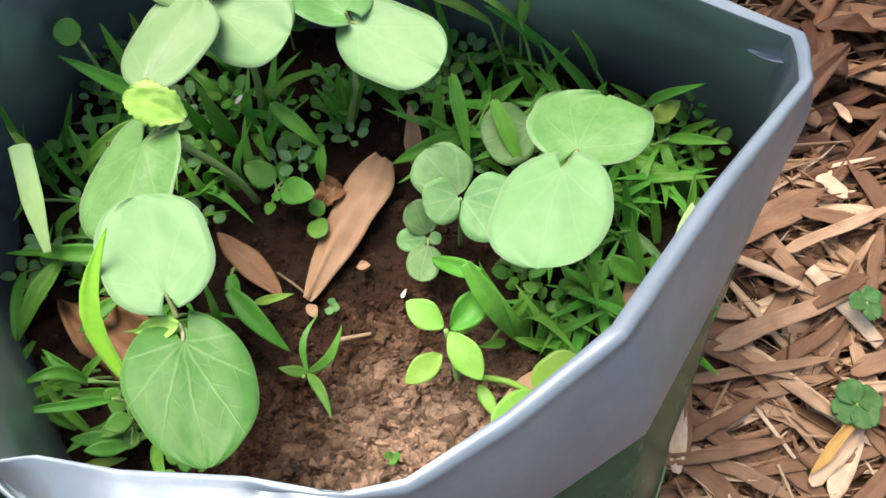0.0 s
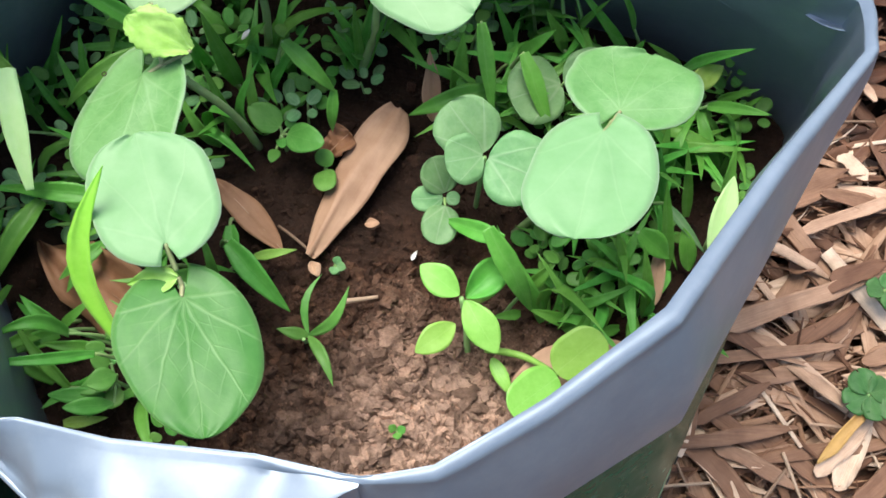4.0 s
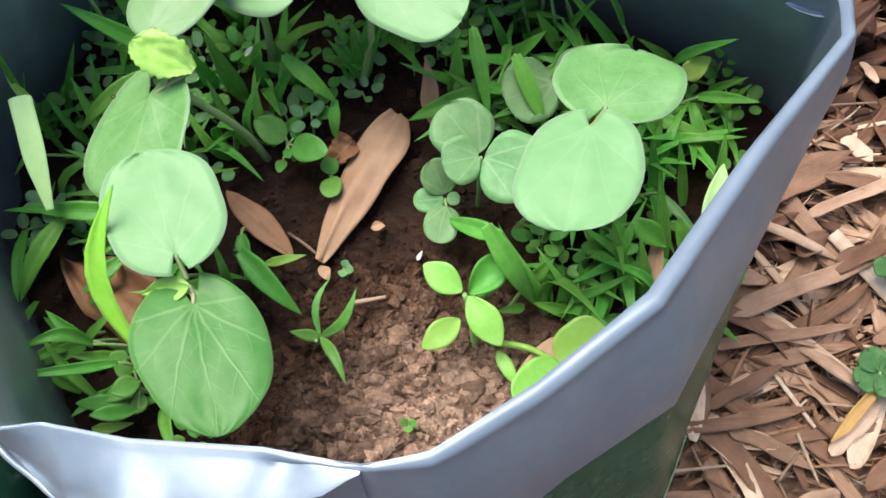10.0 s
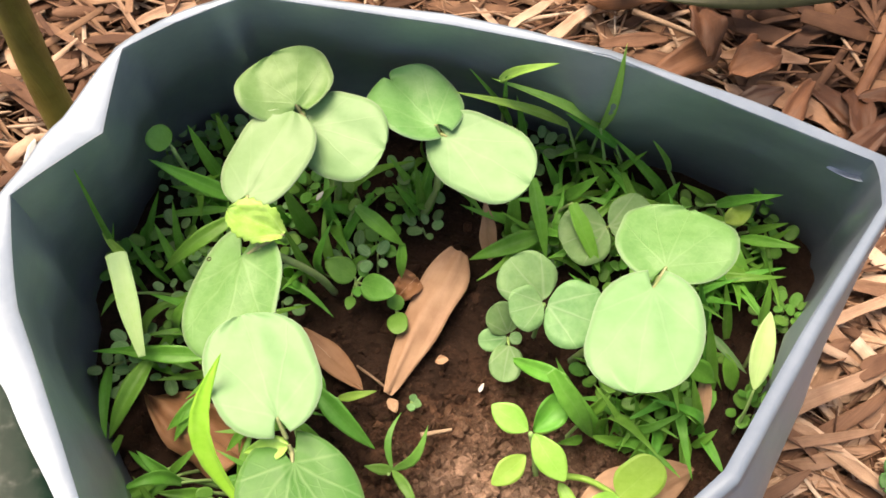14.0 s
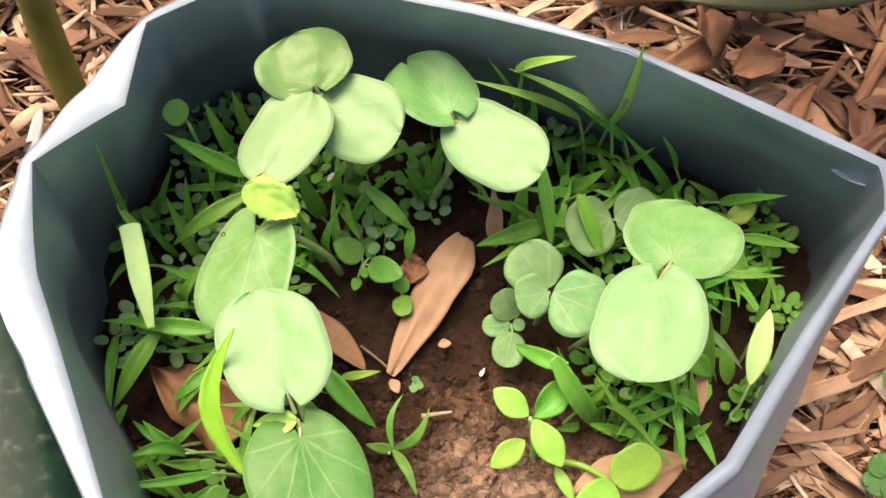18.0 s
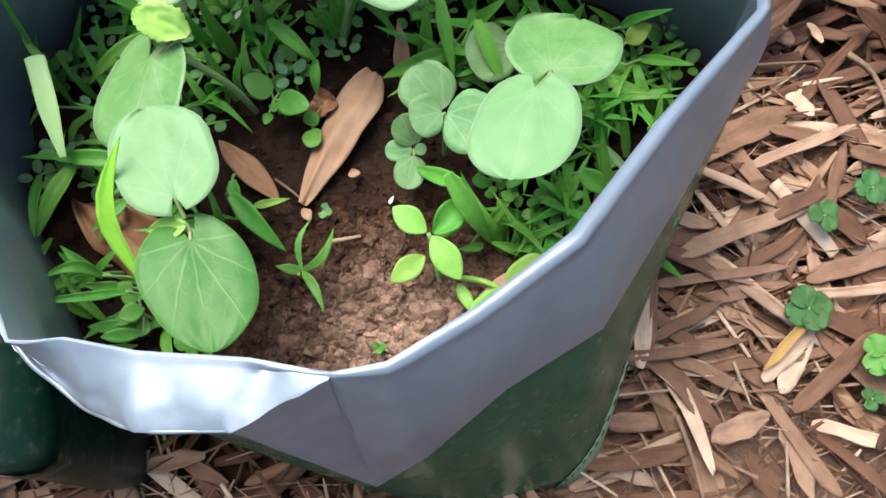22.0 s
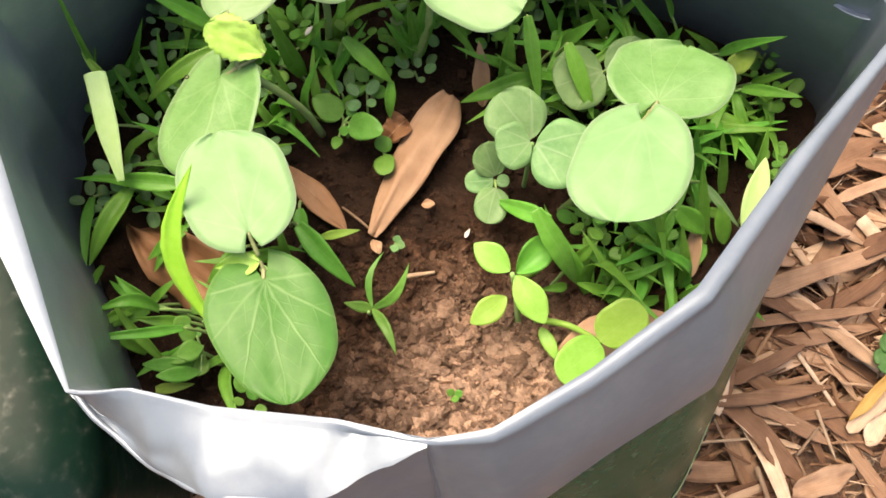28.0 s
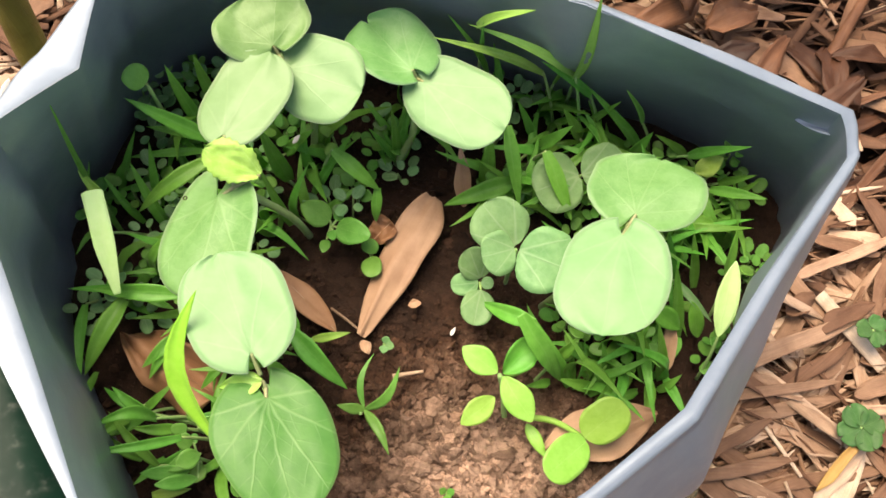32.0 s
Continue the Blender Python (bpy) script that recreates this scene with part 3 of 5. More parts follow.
inner_rows = []
for k in range(19):
    f = 1 - k / 18
    ring = []
    for i, (top, low) in enumerate(zip(brim, foot)):
        g = f * (top.z - SOIL_Z + 0.012) / (top.z + 0.012)
        p = faceted(wall_point(top, low, g, -0.006 * min(1, f * 3)), i, f, 0.0008 * math.sin(math.pi * min(1, f * 0.9)))
        p = crumple(crumple(p, 0.0045 * math.sin(math.pi * min(1, f * 0.9)), 11), 0.0008 * math.sin(math.pi * min(1, f * 0.9)), 31)
        ring.append(creased(p, i, min(1, f * 4) * (1 - 0.5 * f)))
    inner_rows.append(ring)
roll = [0.0022 if i * 19 / N < 8.6 else 0.0004 + 0.003 * min(1.0, max(0.0, (i * 19 / N - 14) / 1.2)) for i in range(N)]
lip_rows = []
for k in range(1, 7):
    q = k / 6 * math.pi / 2
    lip_rows.append([c + Vector((c.x, c.y, 0)).normalized() * (-w * math.cos(q)) + Vector((0, 0, 0.22 * w * (1 - math.sin(q)))) for c, w in zip(crest, lip)])
flare = [max(0.0, min(1.0, (i * 19 / N - 8.7) / 0.5, (13.5 - i * 19 / N) / 0.6)) for i in range(N)]  # where the film spreads out flat
for k in range(1, 8):
    q = k / 7 * math.pi / 2.2
    lip_rows.append([(c + Vector((c.x, c.y, 0)).normalized() * (r * math.sin(q)) - Vector((0, 0, r * (1 - math.cos(q))))).lerp(c.lerp(e, 0.016 * k), w) for c, r, e, w in zip(crest, roll, cuff, flare)])
lip_rows = [[creased(crumple(p, 0.10 * lip[i] * math.sin(math.pi * k / 13), 34), i, 0.2 * math.sin(math.pi * k / 13) * (1 - flare[i])) for i, p in enumerate(ring)] for k, ring in enumerate(lip_rows)]
PANES = [0, 0, 0, 0, 0, 0, 0, 0, 0, -0.004, -0.011, -0.004, 0.0005, 0, 0, 0.003, 0, 0, 0]  # flat panes of the turned-down film


def pane(i):
    s = i * 19 / N
    return PANES[int(s)] * (1 - s % 1) + PANES[(int(s) + 1) % 19] * (s % 1)


cuff_rows = []
corner, fold_end = Vector(CUFF[13]), lip_rows[-1][140]
for k in range(1, 21):
    f = k / 20
    ring = []
    for i, (b, c) in enumerate(zip(lip_rows[-1], cuff)):
        u = i / 10 - 13
        if 0 <= u <= 1:
            # a slanting crease parts the flared film from the part that hangs down
            d = corner.lerp(fold_end, u)
            p = b.lerp(d, f * 2) if f <= 0.5 else d.lerp(c, f * 2 - 1)
        else:
            p = b.lerp(c, f)
            p = p + Vector((p.x, p.y, 0)).normalized() * (0.003 * math.sin(math.pi * f)) + Vector((p.x * 3, p.y * 3, 1)) * (pane(i) * min(1, 2 * f, 2.4 - 2.4 * f))
        if 9 < i / 10 < 15:
            p = crumple(p, 0.0014 * math.sin(math.pi * f), 42)
        ring.append(creased(faceted(p, i, 0.5, 0.0008 * math.sin(math.pi * f)), i, 0.5 * math.sin(math.pi * f) * (0 if 0 <= u <= 1 else 1)))
    cuff_rows.append(ring)
# the edge is folded back under itself
cuff_rows.append([p - Vector((p.x, p.y, 0)).normalized() * 0.0012 - Vector((0, 0, 0.0012)) for p in cuff_rows[-1]])
cuff_rows.append([p - Vector((p.x, p.y, 0)).normalized() * 0.003 + Vector((0, 0, 0.0004)) for p in cuff_rows[-1]])
film = part("silver_film", sheet_round("silver_film", inner_rows + lip_rows + cuff_rows, M_SILVER, True), bag, "crumpled blue-grey silver film turned down over the outside")
solid(film, 0.0007)
# the film is tucked in at the pinched corner, and its end is rolled up
part("tucked_fold", leaf_mesh("tucked_fold", (0.1525, 0.0588, 0.2100), (0.1345, 0.0658, 0.2035), 0.0075, "lance", M_SILVER, face=(-0.3, -0.5, 1), cup=0.25, arch=-0.08, nu=15, nv=9, thick=0.0005), bag, "pinched tuck of silver film")
bead = [Vector((0.1505, 0.0588, 0.2110)) + Vector((math.cos(k * 0.6283), 0.8 * math.sin(k * 0.6283), 0.5 * math.sin(k * 0.6283))) * 0.0011 for k in range(11)]
part("rolled_end", tube_mesh("rolled_end", bead, [0.0005] * 11, M_SILVER, 7), bag, "tiny rolled end of the film")
edge = [cuff_rows[19][i] - Vector((0, 0, 0.0003)) for i in range(90, 131, 4)]
part("hem", tube_mesh("hem", edge, [0.0014 - 0.00007 * k for k in range(len(edge))], M_SILVER, 8), bag, "bright folded edge of the film")
wall_rows = []
for k in range(12):
    ring = []
    for i, (top, low) in enumerate(zip(crest, foot)):
        f = drop[i] - 0.05 + (1.05 - drop[i]) * k / 11
        ring.append(crumple(wall_point(top, low, f, 0.0015 if f < 0.5 else 0.0), 0.0012 * math.sin(math.pi * min(1, f + 0.05)), 26))
    wall_rows.append(ring)
solid(part("outer_wall", sheet_round("outer_wall", wall_rows, M_GREENFILM), bag, "dark green glossy outer film, dusty near the ground"), 0.0008)



def corner_patch():
    """A sewn patch of paler film round the lower corner of the bag."""
    nu, nv = 25, 9
    verts, normals, rim = [], [], []
    for i in range(nu):
        s = 16.3 + 1.1 * i / (nu - 1)
        k = int(s * 10)
        top, low = crest[k].lerp(crest[(k + 1) % N], s * 10 - k), foot[k].lerp(foot[(k + 1) % N], s * 10 - k)
        start = 0.99 - 0.36 * (i / (nu - 1)) ** 0.8 + 0.012 * math.sin(3.1 * i)
        out = Vector((top.x, top.y, 0)).normalized()
        for j in range(nv):
            verts.append(wall_point(top, low, start + (1.0 - start) * j / (nv - 1), 0.0018))
            normals.append(out)
        rim.append(verts[-nv] + out * 0.0006)
    vs, fs = close_sheet(verts, normals, nu, nv, 0.0006)
    patch = part("corner_patch", mesh_of("corner_patch", vs, fs, M_SEAM), bag, "pale worn green patch sewn round the lower corner")
    for a, b in zip(rim[1::2], rim[2::2]):
        d = (b - a) * 0.22
        part("stitch", tube_mesh("stitch", [a + d, b - d], (0.0004, 0.0004), M_DARK, 5), patch)


corner_patch()

# ---------------------------------------------------------------- soil in the bag


def soil_height(x, y):
    h = 0.007 * math.exp(-((x + 0.0) ** 2 + (y + 0.085) ** 2) / 0.0022)
    h += 0.0045 * noise.noise(Vector((x * 40, y * 40, 0))) + 0.0038 * noise.noise(Vector((x * 95, y * 95, 2)))
    h += 0.0022 * noise.noise(Vector((x * 170, y * 170, 4))) + 0.0016 * noise.noise(Vector((x * 390, y * 390, 4)))
    return SOIL_Z + h


def soil_sheet():
    rings, n = 75, N
    verts, faces = [Vector((0, 0, soil_height(0, 0)))], []
    for i in range(1, rings + 1):
        for p in inner_foot:
            x, y = p.x * 1.03 * i / rings, p.y * 1.03 * i / rings
            verts.append(Vector((x, y, soil_height(x, y))))
    for j in range(n):
        faces.append((0, 1 + j, 1 + (j + 1) % n))
    for i in range(rings - 1):
        for j in range(n):
            k = (j + 1) % n
            faces.append((1 + i * n + j, 1 + (i + 1) * n + j, 1 + (i + 1) * n + k, 1 + i * n + k))
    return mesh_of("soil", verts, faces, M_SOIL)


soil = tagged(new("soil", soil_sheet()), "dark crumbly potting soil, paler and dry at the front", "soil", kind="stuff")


def lump(rnd, r):
    """A rough crumb: a squashed, jittered octahedron cut once."""
    vs = []
    for a, b, c in ((1, 0, 0), (-1, 0, 0), (0, 1, 0), (0, -1, 0), (0, 0, 1), (0, 0, -1), (.6, .6, .5), (-.6, .6, .5), (.6, -.6, .5), (-.6, -.6, .5)):
        s = r * rnd.uniform(0.5, 1.4)
        vs.append(Vector((a * s, b * s, c * s * 0.8)))
    fs = [(6, 4, 0), (0, 2, 6), (6, 2, 4), (7, 4, 2), (2, 1, 7), (7, 1, 4), (8, 0, 4), (8, 3, 0), (8, 4, 3), (9, 3, 4), (9, 1, 3), (9, 4, 1), (5, 2, 0), (5, 1, 2), (5, 3, 1), (5, 0, 3)]
    return vs, fs


def inside_bag(x, y, k=0.93):
    a = math.atan2(y, x) % (2 * math.pi)
    best = min(range(N), key=lambda i: abs((math.atan2(inner_foot[i].y, inner_foot[i].x) % (2 * math.pi)) - a))
    return math.hypot(x, y) < k * math.hypot(inner_foot[best].x, inner_foot[best].y)


def crumbs():
    rnd = random.Random(5)
    verts, faces = [], []
    count = 0
    while count < 22000:
        if count % 3 == 0:
            x, y = rnd.uniform(-0.16, 0.14), rnd.uniform(-0.12, 0.13)
        else:
            x, y = rnd.gauss(0.0, 0.042), rnd.gauss(-0.065, 0.03)
        if not inside_bag(x, y, 0.98):
            continue
        r = min(0.0036, 0.00036 * (1 / max(0.006, rnd.random())) ** 0.6)
        vs, fs = lump(rnd, r)
        q = Euler((rnd.uniform(0, 6), rnd.uniform(0, 6), rnd.uniform(0, 6))).to_matrix()
        at = Vector((x, y, soil_height(x, y) + r * 0.12))
        o = len(verts)
        verts += [q @ v + at for v in vs]
        faces += [tuple(i + o for i in f) for f in fs]
        count += 1
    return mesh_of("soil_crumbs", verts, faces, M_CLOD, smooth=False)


def clods():
    """Larger lumps with a broken, lumpy skin."""
    rnd = random.Random(8)
    bm = bmesh.new()
    for k in range(230):
        x, y = (rnd.gauss(0.003, 0.036), rnd.gauss(-0.072, 0.026)) if k % 4 else (rnd.uniform(-0.12, 0.1), rnd.uniform(-0.08, 0.1))
        if not inside_bag(x, y, 0.98):
            continue
        r = rnd.uniform(0.0018, 0.0058) * (0.6 if k % 3 else 1.0)
        ico = bmesh.new()
        bmesh.ops.create_icosphere(ico, subdivisions=3, radius=r)
        s = Vector((rnd.uniform(0, 90), k, 0))
        for v in ico.verts:
            n = v.co.normalized()
            q = Vector([round(1.7 * c) / 1.7 for c in n]) * 0.45 + n * 0.55
            v.co = q * r * (1 + 0.40 * noise.noise(n * 1.6 + s) + 0.22 * noise.noise(n * 4.0 + s) + 0.14 * noise.noise(n * 9.0 + s))
            v.co = Vector((v.co.x * 1.2, v.co.y, v.co.z * 0.7)) + Vector((x, y, soil_height(x, y) - 0.1 * r))
        me = bpy.data.meshes.new("clod_piece")
        ico.to_mesh(me)
        bm.from_mesh(me)
        ico.free()
        bpy.data.meshes.remove(me)
    me = bpy.data.meshes.new("soil_clods")
    for f in bm.faces:
        f.smooth = True
    bm.to_mesh(me)
    bm.free()
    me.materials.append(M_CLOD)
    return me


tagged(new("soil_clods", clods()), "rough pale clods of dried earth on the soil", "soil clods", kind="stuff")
tagged(new("soil_crumbs", crumbs()), "loose crumbs and small clods of earth on the soil", "soil crumbs", kind="stuff")

# ---------------------------------------------------------------- okra seedlings
SEEDLING = "okra seedlings in the bag"


def seedling(label, foot_at, mid, node_at, radius=0.0016):
    ob = thing("okra_seedling", label, "seedling", SEEDLING, at=(0, 0, 0))
    part("stem", tube_mesh("stem", [foot_at, mid, node_at], (radius * 1.15, radius, radius * 0.9), M_STEM), ob)
    return ob


def lobe(ob, name, node_at, base, tip, width, mat=None, shape="heart", **kw):
    """A leaf blade of a seedling, and the short stalk that holds it."""
    mat = mat or M_COT
    kw.setdefault("notch", 0.10)
    kw.setdefault("wave", 0.02)
    kw.setdefault("crinkle", 0.018)
    kw.setdefault("nu", 19)
    kw.setdefault("nv", 15)
    leaf = part(name, leaf_mesh(name, base, tip, width, shape, mat, **kw), ob)
    part("petiole", tube_mesh("petiole", [node_at, base], (0.0009, 0.0007), M_REDSTEM, 6), leaf, "short pinkish leaf stalk")
    return leaf


# by the open side: two broad seed leaves
a = seedling("young okra seedling with two broad pale seed leaves", (0.0405, 0.0095, 0.1250), (0.060, 0.018, 0.165), (0.0656, 0.0215, 0.2020))
lobe(a, "seed_leaf", (0.0656, 0.0215, 0.2020), (0.0613, 0.0154, 0.2071), (0.0495, -0.0246, 0.2135), 0.0410, shape="round", face=(-0.12, 0.10, 0.97), cup=-0.03, arch=0.02, skew=-0.07, notch=0.13)
lobe(a, "seed_leaf", (0.0656, 0.0215, 0.2020), (0.0682, 0.0256, 0.2030), (0.0808, 0.0508, 0.1985), 0.0450, M_VEINED, shape="round", face=(-0.05, 0.2, 0.97), cup=0.03, arch=0.02, skew=-0.14, wave=0.03, notch=0.16)
# at the back, towards the middle
b = seedling("young okra seedling with two broad pale seed leaves", (-0.0259, 0.0807, 0.1250), (-0.018, 0.078, 0.165), (-0.0164, 0.0843, 0.2020))
lobe(b, "seed_leaf", (-0.0164, 0.0843, 0.2020), (-0.0178, 0.0858, 0.2065), (-0.0379, 0.1085, 0.2065), 0.0345, M_VEINED, shape="round", face=(0.06, 0.05, 1.0), cup=0.06, wave=0.05, skew=0.13, dent=0.12, notch=0.13)
lobe(b, "seed_leaf", (-0.0164, 0.0843, 0.2020), (-0.0135, 0.0816, 0.2038), (0.0185, 0.0600, 0.2053), 0.0330, shape="round", face=(-0.15, -0.15, 0.98), cup=-0.02, notch=0.13)
# at the back, nearer the corner
c = seedling("young okra seedling with two broad pale seed leaves", (-0.0654, 0.0852, 0.1250), (-0.062, 0.088, 0.17), (-0.0705, 0.0890, 0.2120))
lobe(c, "seed_leaf", (-0.0705, 0.0890, 0.2120), (-0.0721, 0.0904, 0.2162), (-0.0818, 0.1096, 0.2216), 0.0385, M_VEINED, shape="round", face=(0.09, -0.23, 0.97), cup=0.05, wave=0.04, notch=0.13)
lobe(c, "seed_leaf", (-0.0705, 0.0890, 0.2120), (-0.0667, 0.0839, 0.2100), (-0.0374, 0.0732, 0.2120), 0.0345, shape="round", face=(-0.13, -0.22, 0.97), cup=-0.03, skew=-0.03, notch=0.13)
# along the shady side: a small bright first leaf between the seed leaves
d = seedling("okra seedling with a bright crinkled first leaf", (-0.0660, 0.0440, 0.1250), (-0.0700, 0.0390, 0.1650), (-0.0860, 0.0365, 0.2030))
lobe(d, "seed_leaf", (-0.0860, 0.0365, 0.2030), (-0.0925, 0.0322, 0.2015), (-0.0975, -0.0085, 0.2035), 0.0385, M_VEINED, shape="round", face=(-0.25, 0.12, 0.94), cup=0.02, wave=0.03, notch=0.2)
lobe(d, "seed_leaf", (-0.0860, 0.0365, 0.2030), (-0.0889, 0.0527, 0.2148), (-0.0734, 0.0878, 0.2158), 0.0310, shape="round", face=(-0.08, 0.0, 1.0), cup=-0.03, skew=-0.11, notch=0.08)
lobe(d, "first_leaf", (-0.0860, 0.0365, 0.2030), (-0.0758, 0.0398, 0.2070), (-0.0955, 0.0460, 0.2170), 0.0165, M_YOUNG, "fan", face=(0.1, -0.3, 1), cup=-0.05, fold=0.18, wave=0.06, notch=0.0, rough_edge=0.06, teeth=0.12, crinkle=0.06, nu=25, nv=17, skew=0.15)
# at the near side: one seed leaf and one large veined leaf
e = seedling("okra seedling with one smooth and one large veined leaf", (-0.0823, -0.0138, 0.1250), (-0.072, -0.034, 0.165), (-0.0696, -0.0416, 0.2060))
lobe(e, "seed_leaf", (-0.0712, -0.0375, 0.2085), (-0.0740, -0.0312, 0.2145), (-0.0890, 0.0072, 0.2104), 0.0392, shape="round", face=(0.0, 0.10, 0.99), cup=-0.03, notch=0.10, skew=0.08)
lobe(e, "first_leaf", (-0.0696, -0.0419, 0.2060), (-0.0691, -0.0455, 0.2067), (-0.0573, -0.0880, 0.2085), 0.0430, M_TRUE, "heart", face=(0.13, 0.06, 0.99), cup=-0.05, arch=0.04, notch=0.16, crinkle=0.012, nu=31, nv=23, skew=0.12)
lobe(e, "leaf_bud", (-0.0696, -0.0416, 0.2060), (-0.0705, -0.0395, 0.2080), (-0.0868, -0.0415, 0.2050), 0.0085, M_YOUNG, "lance", face=(0, -0.3, 1), cup=0.1, wave=0.1, notch=0.0)

# a small hole that an insect has eaten
ring = [Vector((-0.1040, 0.0310, 0.2050)) + Vector((math.cos(k * 0.6283) * 0.0007, math.sin(k * 0.6283) * 0.0007, 0)) for k in range(11)]
part("insect_hole", tube_mesh("insect_hole", ring, [0.0002] * 11, M_REDLEAF, 5), d, "small brown-rimmed hole")

# ---------------------------------------------------------------- weeds and grass in the bag
GRASS, WEEDS = "grass tufts in the bag", "small weeds in the bag"


def tuft(label="tuft of bright green grass in the soil"):
    return thing("grass_tuft", label, "grass", GRASS)


def blade(ob, base, tip, width, arch=0.10, mat=None, shape="blade", face=(0, -0.35, 1), cup=0.10, side=0.0, stalk=True, bow=0.0):
    """One blade; a thin sheath reaches down to the soil where it starts above it."""
    leaf = part("blade", leaf_mesh("blade", base, tip, width * 0.84, shape, mat or M_GRASS, face=face, arch=arch, cup=cup, side=side, bow=bow, wave=0.03, fold=0.10, nu=13, nv=7, thick=0.00025), ob)
    b = Vector(base)
    if stalk and b.z > SOIL_Z + 0.012:
        d = (b - Vector(tip))
        d.z = 0
        low = Vector((b.x, b.y, 0)) + (d.normalized() * 0.012 if d.length > 1e-4 else Vector((0, 0, 0)))
        r = math.hypot(low.x, low.y)
        low *= min(1.0, 0.115 / max(r, 1e-4)) if low.y < -0.04 else min(1.0, 0.14 / max(r, 1e-4))
        low.z = SOIL_Z - 0.002
        part("sheath", tube_mesh("sheath", [low, (low + b) / 2 + Vector((0, 0, 0.004)), b], (0.0009, 0.0008, 0.0006), M_STEM, 6), leaf)


g = tuft("tuft of broad grass blades against the silver film")
blade(g, (-0.1074, 0.0767, 0.1600), (-0.1379, 0.0835, 0.1850), 0.0095, 0.06)
blade(g, (-0.1148, 0.0903, 0.1500), (-0.1227, 0.0991, 0.1850), 0.0080, 0.05)
blade(g, (-0.1084, 0.0999, 0.1550), (-0.1119, 0.1060, 0.1820), 0.0070, 0.03)
blade(g, (-0.1049, 0.0651, 0.1650), (-0.1388, 0.0468, 0.1480), 0.0095, 0.18)
blade(g, (-0.1155, 0.0873, 0.1400), (-0.1388, 0.0874, 0.1500), 0.0060, 0.15)
blade(g, (-0.1150, 0.0801, 0.1400), (-0.1467, 0.0744, 0.1450), 0.0055, 0.12)
g = tuft("thin grass blades beside a seedling stem")
blade(g, (-0.1531, 0.0624, 0.1300), (-0.1378, 0.0768, 0.1680), 0.0052, 0.02)
blade(g, (-0.1290, 0.0455, 0.1300), (-0.1410, 0.0652, 0.1600), 0.0075, 0.08)
blade(g, (-0.1338, 0.0565, 0.1300), (-0.1323, 0.0735, 0.1650), 0.0060, 0.05)
blade(g, (-0.1409, 0.0484, 0.1300), (-0.1537, 0.0609, 0.1550), 0.0050, 0.08)
blade(g, (-0.1585, 0.0570, 0.1300), (-0.1470, 0.0709, 0.1500), 0.0040, 0.05)
blade(g, (-0.1578, 0.0625, 0.1300), (-0.1534, 0.0596, 0.1740), 0.0040, 0.2)
g = tuft("tall grass with one cut-off pale strap leaf")
blade(g, (-0.1502, 0.0431, 0.1300), (-0.1469, 0.0546, 0.2350), 0.0050, 0.02)
blade(g, (-0.1375, 0.0034, 0.1680), (-0.1452, 0.0404, 0.1900), 0.0100, 0.03, M_PALE, "strap", cup=0.02, stalk=False, face=(0.1, 0.1, 1))
blade(g, (-0.1452, 0.0428, 0.1780), (-0.1515, 0.0487, 0.1900), 0.0052, 0.02, M_YOUNG, stalk=False)
blade(g, (-0.1587, 0.0400, 0.1400), (-0.1642, 0.0274, 0.1470), 0.0040, 0.3)
g = tuft("low spreading grass at the edge of the soil")
blade(g, (-0.1151, 0.0066, 0.1580), (-0.1530, 0.0095, 0.1550), 0.0100, 0.06)
blade(g, (-0.1322, 0.0115, 0.1500), (-0.1649, 0.0111, 0.1500), 0.0052, 0.04)
blade(g, (-0.1334, 0.0099, 0.1450), (-0.1204, 0.0035, 0.1450), 0.0062, 0.08)
blade(g, (-0.1397, 0.0062, 0.1520), (-0.1560, -0.0250, 0.1430), 0.0110, 0.14)
blade(g, (-0.1619, 0.0084, 0.1350), (-0.1590, -0.0281, 0.1380), 0.0065, 0.1)
blade(g, (-0.1555, -0.0208, 0.1300), (-0.1583, -0.0406, 0.1360), 0.0045, 0.08)
g = tuft("grass over a dead leaf near the bag's edge")
blade(g, (-0.1179, -0.0069, 0.1420), (-0.1332, -0.0211, 0.1400), 0.0080, 0.1)
blade(g, (-0.1202, -0.0080, 0.1420), (-0.1303, -0.0255, 0.1380), 0.0070, 0.1)
blade(g, (-0.1317, -0.0405, 0.1350), (-0.1514, -0.0508, 0.1400), 0.0085, 0.22)
blade(g, (-0.1332, -0.0382, 0.1320), (-0.1510, -0.0280, 0.1320), 0.0058, 0.15)
blade(g, (-0.1327, -0.0382, 0.1320), (-0.1192, -0.0274, 0.1400), 0.0050, 0.1)
blade(g, (-0.1314, -0.0585, 0.1320), (-0.1515, -0.0452, 0.1400), 0.0060, 0.15)
blade(g, (-0.1374, -0.0402, 0.1350), (-0.1516, -0.0554, 0.1530), 0.0070, 0.22)
blade(g, (-0.1266, -0.0651, 0.1300), (-0.1098, -0.0537, 0.1400), 0.0075, 0.12)
blade(g, (-0.1275, -0.0730, 0.1280), (-0.1107, -0.0706, 0.1300), 0.0062, 0.06, M_YOUNG)
blade(g, (-0.1227, -0.0579, 0.1300), (-0.1328, -0.0696, 0.1380), 0.0055, 0.06)
g = tuft("thin arching grass at the bag's near corner")
blade(g, (-0.1100, -0.0525, 0.1560), (-0.1455, -0.0600, 0.1680), 0.0058, 0.10)
blade(g, (-0.1225, -0.0440, 0.1500), (-0.1445, -0.0500, 0.1640), 0.0078, 0.26, bow=-0.2)
